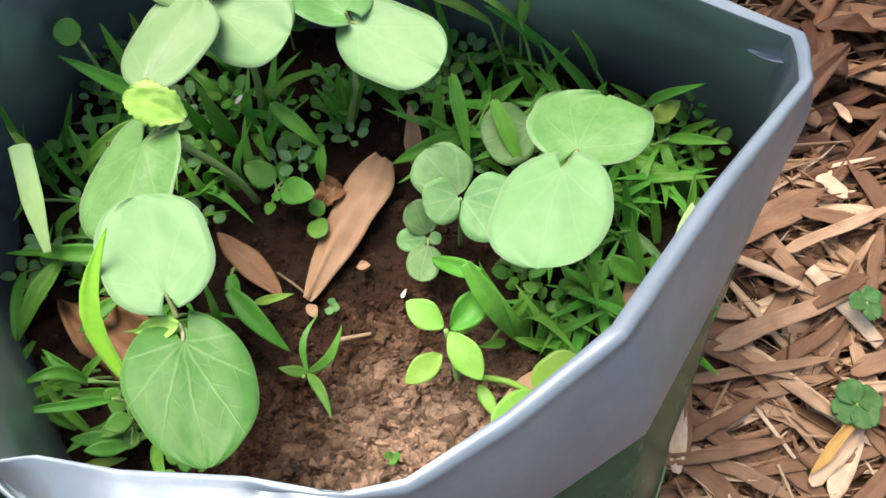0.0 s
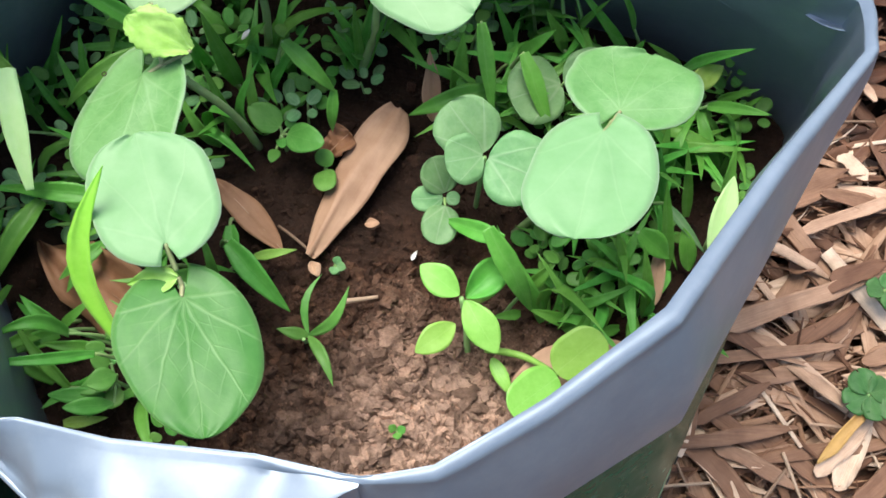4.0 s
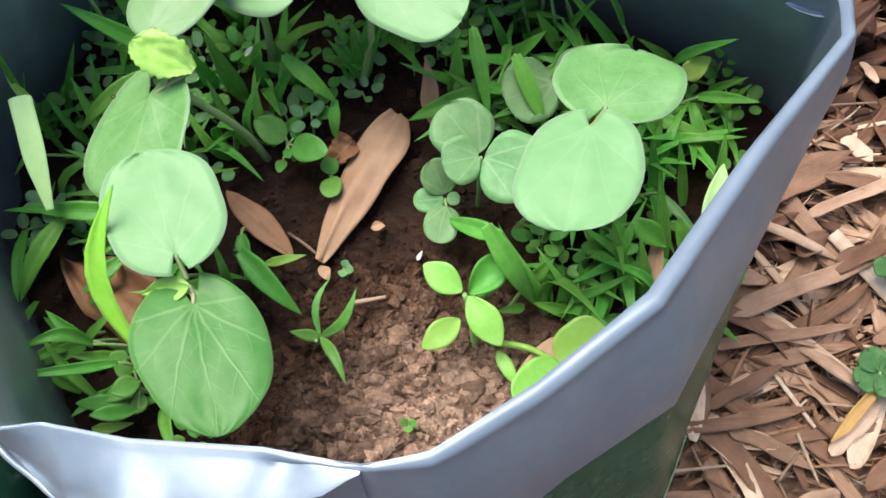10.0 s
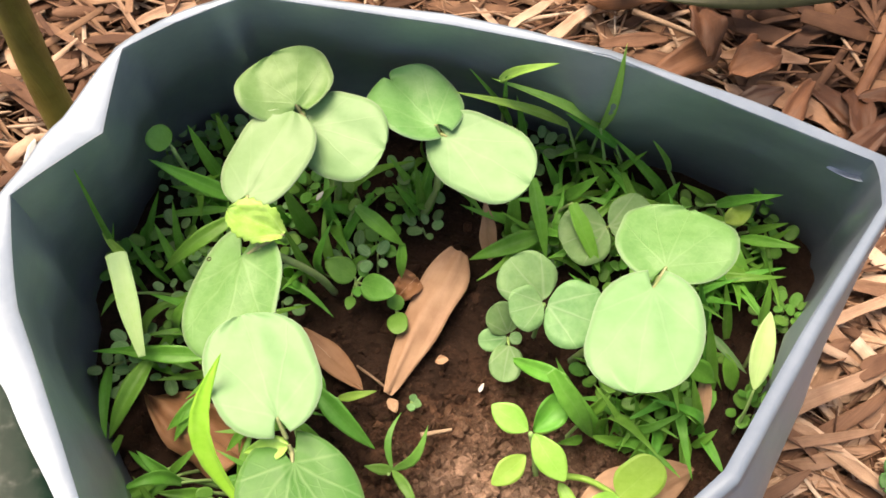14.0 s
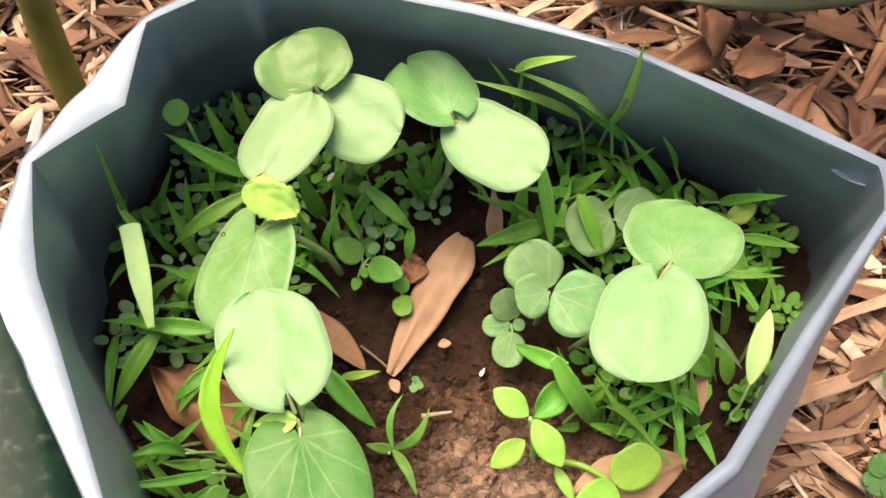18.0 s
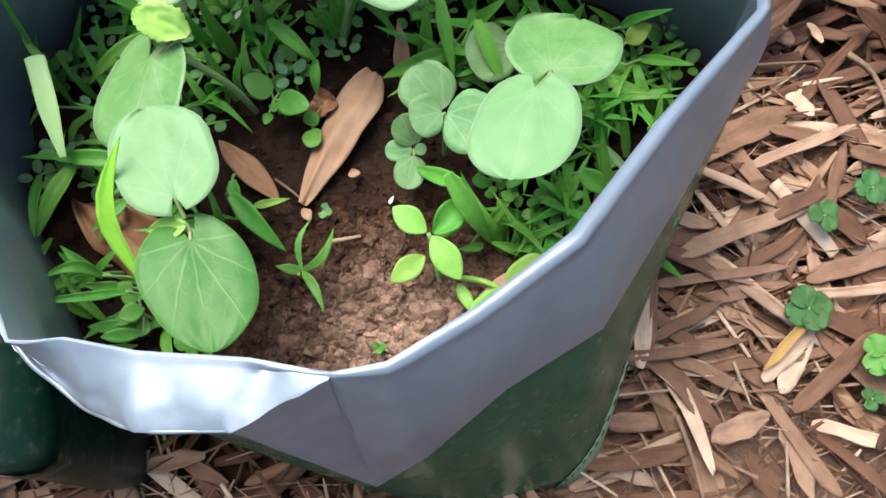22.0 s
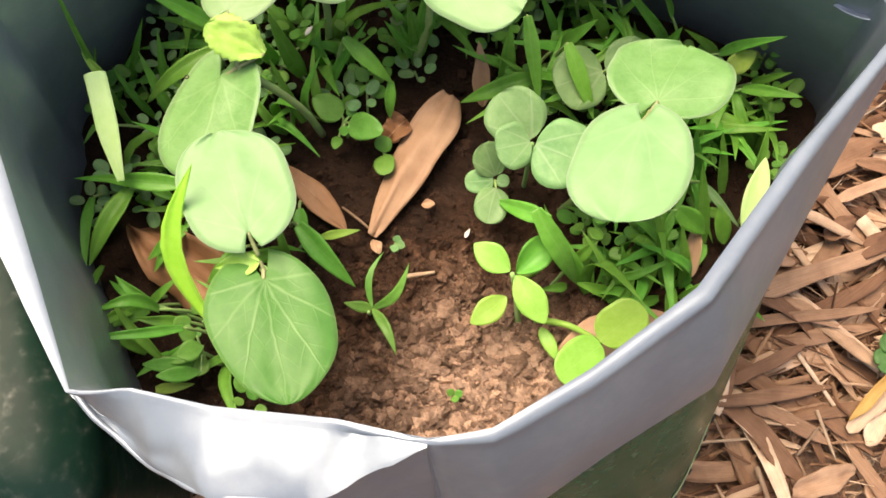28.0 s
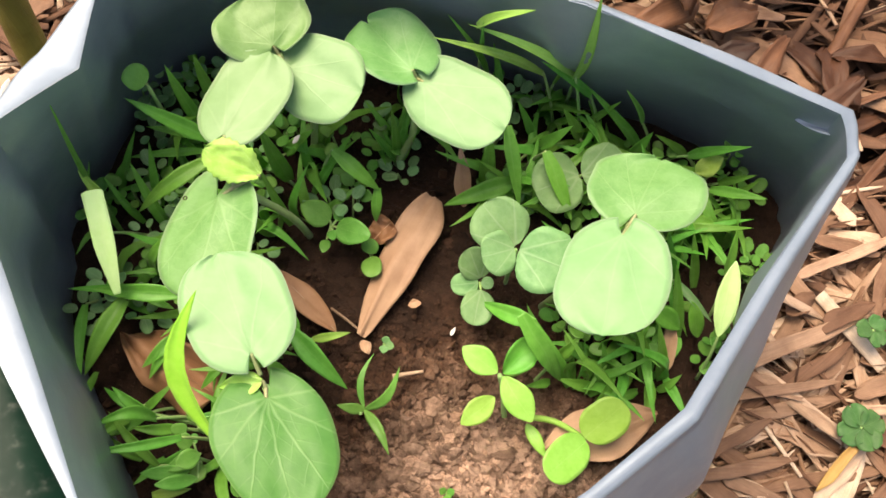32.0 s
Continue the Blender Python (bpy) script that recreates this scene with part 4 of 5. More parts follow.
blade(g, (-0.1215, -0.0625, 0.1440), (-0.1405, -0.0420, 0.1560), 0.0062, 0.08)
blade(g, (-0.1270, -0.0415, 0.1480), (-0.1400, -0.0320, 0.1560), 0.0070, 0.12)
blade(g, (-0.1150, -0.0470, 0.1420), (-0.1330, -0.0475, 0.1480), 0.0066, 0.12)
w = thing("broad_leaf_weed", "low weed with small oval leaves beside the veined leaf", "weed", WEEDS)
part("stem", tube_mesh("stem", [(-0.1040, -0.0590, 0.1190), (-0.1065, -0.0590, 0.1420)], (0.0009, 0.0007), M_STEM, 6), w)
for base, tip, wd in (((-0.1090, -0.0640, 0.1400), (-0.1285, -0.0655, 0.1450), .0062), ((-0.1060, -0.0670, 0.1400), (-0.1215, -0.0705, 0.1480), .0066), ((-0.1040, -0.0580, 0.1480), (-0.1130, -0.0628, 0.1520), .0085), ((-0.1050, -0.0610, 0.1390), (-0.1075, -0.0690, 0.1400), .0070), ((-0.1065, -0.0575, 0.1420), (-0.1185, -0.0645, 0.1440), .0066), ((-0.1080, -0.0530, 0.1440), (-0.1150, -0.0522, 0.1460), .0075)):
    leaf = part("leaf", leaf_mesh("leaf", base, tip, wd, "oval", M_WEED, cup=0.08, arch=0.08, wave=0.02, nu=11, nv=7, thick=0.0003), w)
    part("stalk", tube_mesh("stalk", [(-0.1065, -0.0590, 0.1400), base], (0.0006, 0.0005), M_STEM, 5), leaf)
g = tuft("one upright lime-green grass blade")
blade(g, (-0.0915, -0.0560, 0.1800), (-0.0919, -0.0113, 0.2264), 0.0125, 0.02, M_PALEL, cup=0.10, bow=0.17, face=(-0.25, -0.3, 1))
g = tuft("broad grass blades beside the veined leaf")
blade(g, (-0.0694, -0.0071, 0.1500), (-0.0456, -0.0302, 0.1380), 0.0115, 0.10)
blade(g, (-0.0703, 0.0014, 0.1450), (-0.0670, -0.0121, 0.1400), 0.0080, 0.10)
blade(g, (-0.0616, -0.0075, 0.1350), (-0.0447, -0.0057, 0.1400), 0.0052, 0.06, M_LIME)
blade(g, (-0.0791, -0.0189, 0.1450), (-0.0659, -0.0280, 0.1350), 0.0070, 0.12)
blade(g, (-0.0967, -0.0164, 0.1400), (-0.1088, -0.0296, 0.1350), 0.0060, 0.12)
g = tuft("arching grass blade over dark soil")
blade(g, (-0.0643, 0.0631, 0.1300), (-0.0437, 0.0786, 0.1650), 0.0060, 0.08)
blade(g, (-0.0522, 0.0663, 0.1720), (-0.0324, 0.0544, 0.1550), 0.0090, 0.16)
blade(g, (-0.0334, 0.0560, 0.1550), (-0.0347, 0.0459, 0.1380), 0.0062, 0.12, stalk=False)
blade(g, (-0.0750, 0.0675, 0.1350), (-0.0837, 0.0760, 0.1750), 0.0105, 0.05)
blade(g, (-0.0766, 0.0789, 0.1400), (-0.0620, 0.0818, 0.1600), 0.0080, 0.05)
blade(g, (-0.0870, 0.0733, 0.1350), (-0.0921, 0.0741, 0.1650), 0.0090, 0.05)
blade(g, (-0.0737, 0.0472, 0.1300), (-0.0841, 0.0608, 0.1650), 0.0060, 0.05)
g = tuft("dark grass clump in the shade of the seed leaves")
for tip in ((-0.0273, 0.0892, 0.1650), (-0.0198, 0.0905, 0.1650), (-0.0377, 0.0845, 0.1550), (-0.0137, 0.0887, 0.1600), (-0.0316, 0.0854, 0.1500)):
    blade(g, (-0.0245, 0.0802, 0.1280), tip, 0.0062, 0.06)
g = tuft("broad grass blades spread over the soil")
blade(g, (0.0160, 0.0664, 0.1300), (0.0167, 0.0821, 0.1580), 0.0100, 0.04)
blade(g, (0.0229, 0.0781, 0.1720), (0.0296, 0.0491, 0.1480), 0.0085, 0.06)
blade(g, (0.0288, 0.0617, 0.1500), (-0.0042, 0.0525, 0.1420), 0.0115, 0.13)
blade(g, (0.0310, 0.0594, 0.1420), (0.0107, 0.0543, 0.1380), 0.0075, 0.10)
blade(g, (0.0396, 0.0677, 0.1680), (0.0527, 0.0429, 0.1480), 0.0092, 0.05)
blade(g, (0.0506, 0.0578, 0.1500), (0.0301, 0.0509, 0.1460), 0.0055, 0.06)
g = tuft("tall arching grass against the back of the bag")
# the lime blades are given a lighter colour for the sun on them
blade(g, (0.0513, 0.0956, 0.1840), (0.0041, 0.1021, 0.2140), 0.0058, 0.16, M_LIME)
blade(g, (0.0077, 0.1022, 0.2120), (0.0281, 0.0932, 0.2380), 0.0056, 0.12, M_LIME, stalk=False)
blade(g, (0.0109, 0.1054, 0.1800), (0.0097, 0.0986, 0.2220), 0.0030, 0.02)
blade(g, (0.0390, 0.1010, 0.1760), (-0.0111, 0.1010, 0.2060), 0.0058, 0.14, M_LIME)
blade(g, (0.0519, 0.0969, 0.1780), (0.0505, 0.0919, 0.2520), 0.0062, 0.06, M_LIME)
blade(g, (0.0448, 0.1023, 0.1640), (0.0428, 0.0904, 0.2360), 0.0034, 0.02, side=-0.1)
blade(g, (0.0160, 0.1093, 0.1600), (-0.0040, 0.1033, 0.2190), 0.0040, 0.06)
blade(g, (0.0217, 0.1089, 0.1400), (0.0154, 0.1013, 0.2010), 0.0060, 0.04)
blade(g, (0.0610, 0.0954, 0.1660), (0.0360, 0.0987, 0.1910), 0.0060, 0.10)
g = tuft("grass with short broad blades")
blade(g, (0.0913, 0.0842, 0.1300), (0.0566, 0.0936, 0.1800), 0.0068, 0.05)
blade(g, (0.0830, 0.0809, 0.1300), (0.0891, 0.0807, 0.1600), 0.0090, 0.05)
blade(g, (0.0647, 0.0955, 0.1400), (0.0722, 0.0878, 0.1760), 0.0048, 0.06)
blade(g, (0.0599, 0.0869, 0.1400), (0.0497, 0.0925, 0.1600), 0.0078, 0.05)
blade(g, (0.0408, 0.0824, 0.1400), (0.0539, 0.0850, 0.1580), 0.0078, 0.08)
blade(g, (0.0849, 0.0854, 0.1600), (0.0706, 0.0838, 0.1940), 0.0045, 0.04)
blade(g, (0.1092, 0.0783, 0.1400), (0.0906, 0.0808, 0.1580), 0.0056, 0.06)
blade(g, (0.0680, 0.0862, 0.1350), (0.0685, 0.0920, 0.1500), 0.0040, 0.04)
blade(g, (0.0379, 0.0911, 0.1350), (0.0293, 0.0962, 0.1600), 0.0055, 0.05)
g = tuft("grass leaning over to the silver wall")
blade(g, (0.1068, 0.0739, 0.1500), (0.1223, 0.0611, 0.1880), 0.0066, 0.08)
blade(g, (0.1082, 0.0636, 0.1550), (0.1167, 0.0653, 0.1680), 0.0108, 0.08, M_YOUNG, "oval")
blade(g, (0.1153, 0.0574, 0.1500), (0.1364, 0.0481, 0.1620), 0.0068, 0.08)
blade(g, (0.1212, 0.0626, 0.1450), (0.1328, 0.0594, 0.1620), 0.0050, 0.06)
blade(g, (0.1243, 0.0577, 0.1450), (0.1278, 0.0447, 0.1420), 0.0034, 0.2)
blade(g, (0.1249, 0.0583, 0.1350), (0.1348, 0.0580, 0.1590), 0.0060, 0.06)
g = tuft("grass under the broad seed leaf")
blade(g, (0.0851, 0.0018, 0.1520), (0.0988, -0.0048, 0.1420), 0.0125, 0.08)
blade(g, (0.0959, 0.0149, 0.1500), (0.1148, -0.0002, 0.1360), 0.0050, 0.04, M_BLUE)
blade(g, (0.1001, -0.0055, 0.1300), (0.0931, 0.0173, 0.1650), 0.0075, 0.02)
blade(g, (0.0983, 0.0175, 0.1300), (0.0913, 0.0321, 0.1650), 0.0085, 0.02)
blade(g, (0.1096, 0.0173, 0.1300), (0.1034, 0.0336, 0.1600), 0.0060, 0.02)
g = tuft("pale upright leaves close to the silver wall")
blade(g, (0.1116, -0.0106, 0.1520), (0.1146, 0.0155, 0.1760), 0.0115, 0.02, M_PALE, "oval", face=(-0.2, -0.3, 1))
blade(g, (0.1186, 0.0177, 0.1500), (0.1187, 0.0309, 0.1700), 0.0055, 0.02)
blade(g, (0.1092, -0.0056, 0.1300), (0.1042, 0.0069, 0.1450), 0.0085, 0.05, shape="oval")
blade(g, (0.1106, -0.0090, 0.1280), (0.1137, -0.0112, 0.1300), 0.0050, 0.05, M_YOUNG, "oval")
blade(g, (0.1011, -0.0055, 0.1300), (0.0947, -0.0186, 0.1280), 0.0060, 0.1)
g = tuft("thick grass near the front of the bag")
for base, tip, w in (((0.0842, -0.0245, 0.1280), (0.0738, -0.0014, 0.1650), .0085), ((0.0915, -0.0247, 0.1280), (0.0849, -0.0062, 0.1600), .0075), ((0.0867, -0.0249, 0.1300), (0.0823, -0.0455, 0.1320), .0070), ((0.0931, -0.0238, 0.1300), (0.1003, -0.0428, 0.1340), .0062),
                     ((0.0616, -0.0281, 0.1300), (0.0449, -0.0261, 0.1380), .0072), ((0.0596, -0.0413, 0.1280), (0.0686, -0.0243, 0.1480), .0075), ((0.0593, -0.0313, 0.1280), (0.0724, -0.0200, 0.1460), .0062), ((0.0670, -0.0267, 0.1280), (0.0629, -0.0129, 0.1500), .0068),
                     ((0.0813, -0.0293, 0.1280), (0.0651, -0.0348, 0.1340), .0058), ((0.0772, -0.0220, 0.1280), (0.0627, -0.0184, 0.1420), .0052), ((0.0898, -0.0295, 0.1280), (0.0987, -0.0242, 0.1380), .0055), ((0.0714, -0.0316, 0.1280), (0.0779, -0.0198, 0.1480), .0055)):
    blade(g, base, tip, w, 0.08)
g = tuft("bent broad grass leaf over the soil")
blade(g, (0.0327, -0.0081, 0.1650), (0.0112, 0.0056, 0.1480), 0.0095, 0.08)
blade(g, (0.0263, -0.0053, 0.1700), (0.0456, -0.0268, 0.1380), 0.0112, 0.14, stalk=False)
blade(g, (0.0349, -0.0124, 0.1500), (0.0210, -0.0268, 0.1400), 0.0120, 0.10, M_YOUNG)
blade(g, (0.0448, -0.0167, 0.1350), (0.0548, -0.0081, 0.1450), 0.0070, 0.10)
blade(g, (0.0508, -0.0076, 0.1320), (0.0597, -0.0188, 0.1320), 0.0085, 0.10)
blade(g, (0.0425, -0.0254, 0.1300), (0.0310, -0.0283, 0.1340), 0.0055, 0.10)

# a thin three-leaved weed in the open soil
w = thing("weed_sprout", "thin three-leaved weed sprout in bare soil", "weed", WEEDS)
for tip, wd, bend in (((-0.0232, -0.0226, 0.1500), .0044, -0.14), ((-0.0278, -0.0580, 0.1380), .0046, 0.08), ((-0.0500, -0.0372, 0.1400), .0048, 0.0), ((-0.0345, -0.0150, 0.1400), .0030, 0.15)):
    part("leaf", leaf_mesh("leaf", (-0.0385, -0.0385, 0.1360), tip, wd, "lance", M_WEED, arch=0.12, cup=0.1, bow=bend, nu=11, nv=5), w)
part("stem", tube_mesh("stem", [(-0.0409, -0.0372, 0.1200), (-0.0400, -0.0403, 0.1370)], (0.0010, 0.0008), M_STEM, 6), w)


def rosette(label, name, centre, leaves, mat, shape="oval", stem_r=0.0009, cat="weed"):
    """A small plant: leaves that spread from one stem."""
    ob = thing(name, label, cat, WEEDS)
    c = Vector(centre)
    part("stem", tube_mesh("stem", [(c.x * 0.99, c.y * 0.99, SOIL_Z - 0.003), c], (stem_r * 1.2, stem_r), M_STEM, 6), ob)
    for base, tip, w in leaves:
        b = Vector(base)
        leaf = part("leaf", leaf_mesh("leaf", b, tip, w, shape, mat, cup=0.06, arch=0.05, wave=0.02, nu=13, nv=9, thick=0.0004), ob)
        if (b - c).length > 0.003:
            part("stalk", tube_mesh("stalk", [c, b], (stem_r * 0.8, stem_r * 0.6), M_STEM, 5), leaf)
    return ob


rosette("small bluish weed with round leaves", "round_leaf_weed", (0.0112, 0.0142, 0.1480),
        [((0.0115, 0.0160, 0.1500), (0.0060, 0.0260, 0.1600), .0140), ((0.0105, 0.0142, 0.1490), (-0.0015, 0.0128, 0.1500), .0100), ((0.0115, 0.0105, 0.1500), (0.0080, -0.0050, 0.1500), .0140), ((0.0118, 0.0142, 0.1490), (0.0170, 0.0135, 0.1500), .0055)], M_BLUE, "round")
rosette("pale bluish seedling with three rounded hairy leaves", "round_leaf_weed", (0.0250, 0.0225, 0.1690),
        [((0.0250, 0.0238, 0.1705), (0.0108, 0.0385, 0.1800), .0240), ((0.0243, 0.0220, 0.1715), (0.0105, 0.0178, 0.1735), .0185), ((0.0262, 0.0218, 0.1705), (0.0470, 0.0125, 0.1720), .0280)], M_BLUE, "round")
rosette("bluish seedling with rounded leaves among grass", "round_leaf_weed", (0.0560, 0.0615, 0.1500),
        [((0.0560, 0.0620, 0.1550), (0.0355, 0.0535, 0.1570), .0265), ((0.0565, 0.0612, 0.1580), (0.0760, 0.0665, 0.1600), .0215)], M_BLUE, "round")
rosette("small weed with toothed heart-shaped leaves", "toothed_weed", (-0.0549, 0.0441, 0.1380),
        [((-0.0551, 0.0454, 0.1420), (-0.0676, 0.0508, 0.1480), .0118), ((-0.0520, 0.0421, 0.1420), (-0.0367, 0.0356, 0.1480), .0122), ((-0.0570, 0.0381, 0.1360), (-0.0582, 0.0315, 0.1380), .0050), ((-0.0523, 0.0460, 0.1400), (-0.0501, 0.0501, 0.1420), .0048), ((-0.0542, 0.0413, 0.1400), (-0.0534, 0.0361, 0.1420), .0050)], M_WEED, "heart")
rosette("tiny weed with round leaves by a dead leaf", "round_leaf_weed", (-0.0370, 0.0324, 0.1320),
        [((-0.0374, 0.0305, 0.1340), (-0.0352, 0.0202, 0.1380), .0092), ((-0.0384, 0.0324, 0.1340), (-0.0362, 0.0379, 0.1380), .0078)], M_WEED, "round")
rosette("single round weed leaf against the silver film", "round_leaf_weed", (-0.1279, 0.0880, 0.1860), [((-0.1279, 0.0876, 0.1900), (-0.1350, 0.0902, 0.1970), .0110)], M_WEED, "round")
rosette("clover-like weed in the shade", "round_leaf_weed", (-0.0446, 0.0632, 0.1360),
        [((-0.0450, 0.0643, 0.1380), (-0.0511, 0.0683, 0.1420), .0065), ((-0.0465, 0.0613, 0.1380), (-0.0524, 0.0568, 0.1400), .0058), ((-0.0424, 0.0601, 0.1380), (-0.0366, 0.0565, 0.1400), .0062), ((-0.0424, 0.0640, 0.1380), (-0.0381, 0.0667, 0.1420), .0060)], M_WEED, "oval")
rosette("tiny weed in the bare soil", "round_leaf_weed", (-0.0304, -0.0091, 0.1320),
        [((-0.0303, -0.0089, 0.1330), (-0.0288, -0.0068, 0.1360), .004), ((-0.0303, -0.0099, 0.1330), (-0.0309, -0.0138, 0.1360), .004), ((-0.0298, -0.0094, 0.1330), (-0.0262, -0.0112, 0.1360), .004)], M_BLUE, "oval")
rosette("tiny sprout in the dry soil", "round_leaf_weed", (-0.0035, -0.0734, 0.1360),
        [((-0.0040, -0.0731, 0.1370), (-0.0065, -0.0721, 0.1390), .0035), ((-0.0033, -0.0736, 0.1370), (-0.0006, -0.0724, 0.1390), .0035), ((-0.0035, -0.0740, 0.1370), (-0.0032, -0.0765, 0.1390), .0035)], M_WEED, "oval")

# lime-green seedling with oval leaves
y = thing("lime_seedling", "lime-green seedling with three pointed oval leaves", "seedling", WEEDS)
part("stem", tube_mesh("stem", [(0.0224, -0.0418, 0.1220), (0.0207, -0.0326, 0.1400), (0.0182, -0.0271, 0.1540)], (0.0014, 0.0012, 0.0010), M_STEM, 6), y)
for base, tip, wd in (((0.0174, -0.0264, 0.1550), (0.0028, -0.0162, 0.1580), .0115), ((0.0164, -0.0352, 0.1480), (0.0021, -0.0469, 0.1500), .0105), ((0.0196, -0.0274, 0.1530), (0.0319, -0.0458, 0.1480), .0125)):
    part("leaf", leaf_mesh("leaf", base, tip, wd, "oval", M_LIME, cup=0.08, arch=0.06, nu=15, nv=9), y)
part("leaf", leaf_mesh("leaf", (0.0199, -0.0260, 0.1500), (0.0350, -0.0103, 0.1520), 0.0125, "oval", M_GRASS, cup=0.3, arch=0.1, nu=15, nv=9), y, "greener folded leaf")
y = thing("lime_seedling", "lime-green seedling lying low with two round leaves", "seedling", WEEDS)
part("stem", tube_mesh("stem", [(0.0282, -0.0420, 0.1380), (0.0427, -0.0438, 0.1360), (0.0542, -0.0527, 0.1460)], (0.0014, 0.0014, 0.0010), M_LIME, 8), y)
for base, tip, wd in (((0.0536, -0.0522, 0.1470), (0.0692, -0.0395, 0.1560), .0180), ((0.0540, -0.0535, 0.1470), (0.0361, -0.0680, 0.1540), .0172)):
    part("leaf", leaf_mesh("leaf", base, tip, wd, "round", M_LIME, cup=0.03, nu=15, nv=11), y)
part("leaf", leaf_mesh("leaf", (0.0308, -0.0447, 0.1360), (0.0390, -0.0595, 0.1340), .0058, "lance", M_LIME, arch=0.1, nu=9, nv=5), y)

# ---------------------------------------------------------------- dead leaves on the soil
DEAD = "dead leaves on the soil"


def dead_leaf(label, base, tip, width, shape="oval", arch=0.05, cup=0.10, wave=0.05, side=0.0, mat=None, crinkle=0.07):
    ob = thing("dead_leaf", label, "dead leaf", DEAD)
    part("leaf_blade", leaf_mesh("leaf_blade", base, tip, width, shape, mat or M_BROWN, face=(0, 0, 1), arch=arch, cup=cup, wave=wave, side=side, nu=21, nv=11, thick=0.0005, rough_edge=0.08, crinkle=crinkle), ob)
    b, t = Vector(base), Vector(tip)
    mid = (b + t) / 2
    mid.z += arch * (t - b).length * 0.95
    part("midrib", tube_mesh("midrib", [b, mid, t], (0.0003, 0.0002, 0.00015), M_BROWN, 5), ob)


dead_leaf("long tan dead leaf lying on dark soil", (-0.0412, -0.0048, 0.1290), (-0.0062, 0.0590, 0.1340), 0.0215, "bract", 0.05, -0.10, 0.06, 0.03)
dead_leaf("pointed brown dead leaf on dark soil", (-0.0521, -0.0022, 0.1270), (-0.0806, 0.0252, 0.1340), 0.0118, "oval", 0.06, -0.05, 0.03, mat=M_MID)
dead_leaf("curled brown dead leaf under the grass", (-0.1451, -0.0042, 0.1320), (-0.1025, -0.0318, 0.1300), 0.0280, "slab", 0.06, 0.10, 0.22, mat=M_MID)
dead_leaf("large tan dead leaf by the bag's edge", (0.0370, -0.0560, 0.1300), (0.0880, -0.0400, 0.1340), 0.0235, "oval", 0.04, 0.06, 0.05)
dead_leaf("narrow reddish dead leaf standing in the shade", (0.0061, 0.0575, 0.1280), (0.0034, 0.0786, 0.1500), 0.0080, "lance", 0.03, 0.2, 0.05)
dead_leaf("reddish crumpled leaf scrap on the soil", (-0.0376, 0.0384, 0.1300), (-0.0277, 0.0470, 0.1360), 0.0130, "slab", 0.05, 0.2, 0.15, mat=M_MID, crinkle=0.3)
dead_leaf("thin brown dead leaf among the grass", (0.0934, -0.0214, 0.1300), (0.0962, 0.0041, 0.1420), 0.0070, "lance", 0.05, 0.2, 0.05)
dead_leaf("small scrap of dead leaf on the soil", (-0.0201, 0.0093, 0.1300), (-0.0141, 0.0099, 0.1310), 0.0040, "oval", 0.05, 0.2, 0.1)
dead_leaf("small dry scrap beside the long dead leaf", (-0.0401, -0.0064, 0.1280), (-0.0375, -0.0130, 0.1300), 0.0050, "oval", 0.05, 0.2, 0.1)
tw = tagged(new("twig", tube_mesh("twig", [(-0.0548, 0.0086, 0.1270), (-0.0475, 0.0026, 0.1300), (-0.0396, -0.0036, 0.1280)], (0.0006, 0.0007, 0.0005), M_TWIG, 6)), "thin dry twig lying on the soil", "twig")
tw = tagged(new("twig", tube_mesh("twig", [(-0.0266, -0.0230, 0.1300), (-0.0132, -0.0212, 0.1320)], (0.0012, 0.0007), M_TWIG, 6)), "short dry twig lying on the soil", "twig")
tagged(new("shell_chip", leaf_mesh("shell_chip", (-0.0009, -0.0038, 0.1260), (0.0012, -0.0003, 0.1280), 0.0019, "lance", M_WHITE, face=(0, 0, 1), cup=0.3, nu=9, nv=5, thick=0.0006)), "small white chip of shell on the soil", "shell chip")
tagged(new("white_fleck", leaf_mesh("white_fleck", (-0.0718, 0.0778, 0.1530), (-0.0685, 0.0808, 0.1560), 0.0022, "oval", M_WHITE, face=(0, 0, 1), cup=0.2, nu=9, nv=5, thick=0.0005)), "tiny white fleck on a grass blade", "fleck")

# ---------------------------------------------------------------- undergrowth that fills the corners
LEAFLET = [leaf_mesh("leaflet", (0, 0, 0), (0.006, 0, 0.0008), 0.0045, "round", m, face=(0, 0, 1), cup=0.08, nu=7, nv=5, thick=0.0003, seed=k) for k, m in enumerate((M_WEED, M_WEED, M_BLUE))]
BLADES = [leaf_mesh("blade", (0, 0, 0), (0.044, 0, 0.016), 0.0068, "lance" if k % 2 else "blade", M_GRASS, face=(0, 0, 1), arch=a, cup=0.05, fold=0.12, nu=13, nv=5, thick=0.0003, seed=k, side=s, bow=w) for k, (a, s, w) in enumerate(((0.26, 0, 0.05), (0.38, 0.12, -0.04), (0.32, -0.14, 0.03), (0.18, 0.06, -0.07), (0.42, 0.0, 0.08), (0.30, 0.2, 0.0)))]
rnd = random.Random(21)


CLEAR = ((-0.0232, 0.0262, 0.036), (-0.0651, 0.0126, 0.020), (-0.1241, -0.0177, 0.025), (-0.128, -0.066, 0.026), (-0.100, -0.070, 0.012), (-0.062, -0.060, 0.030))  # dead leaves lie open here


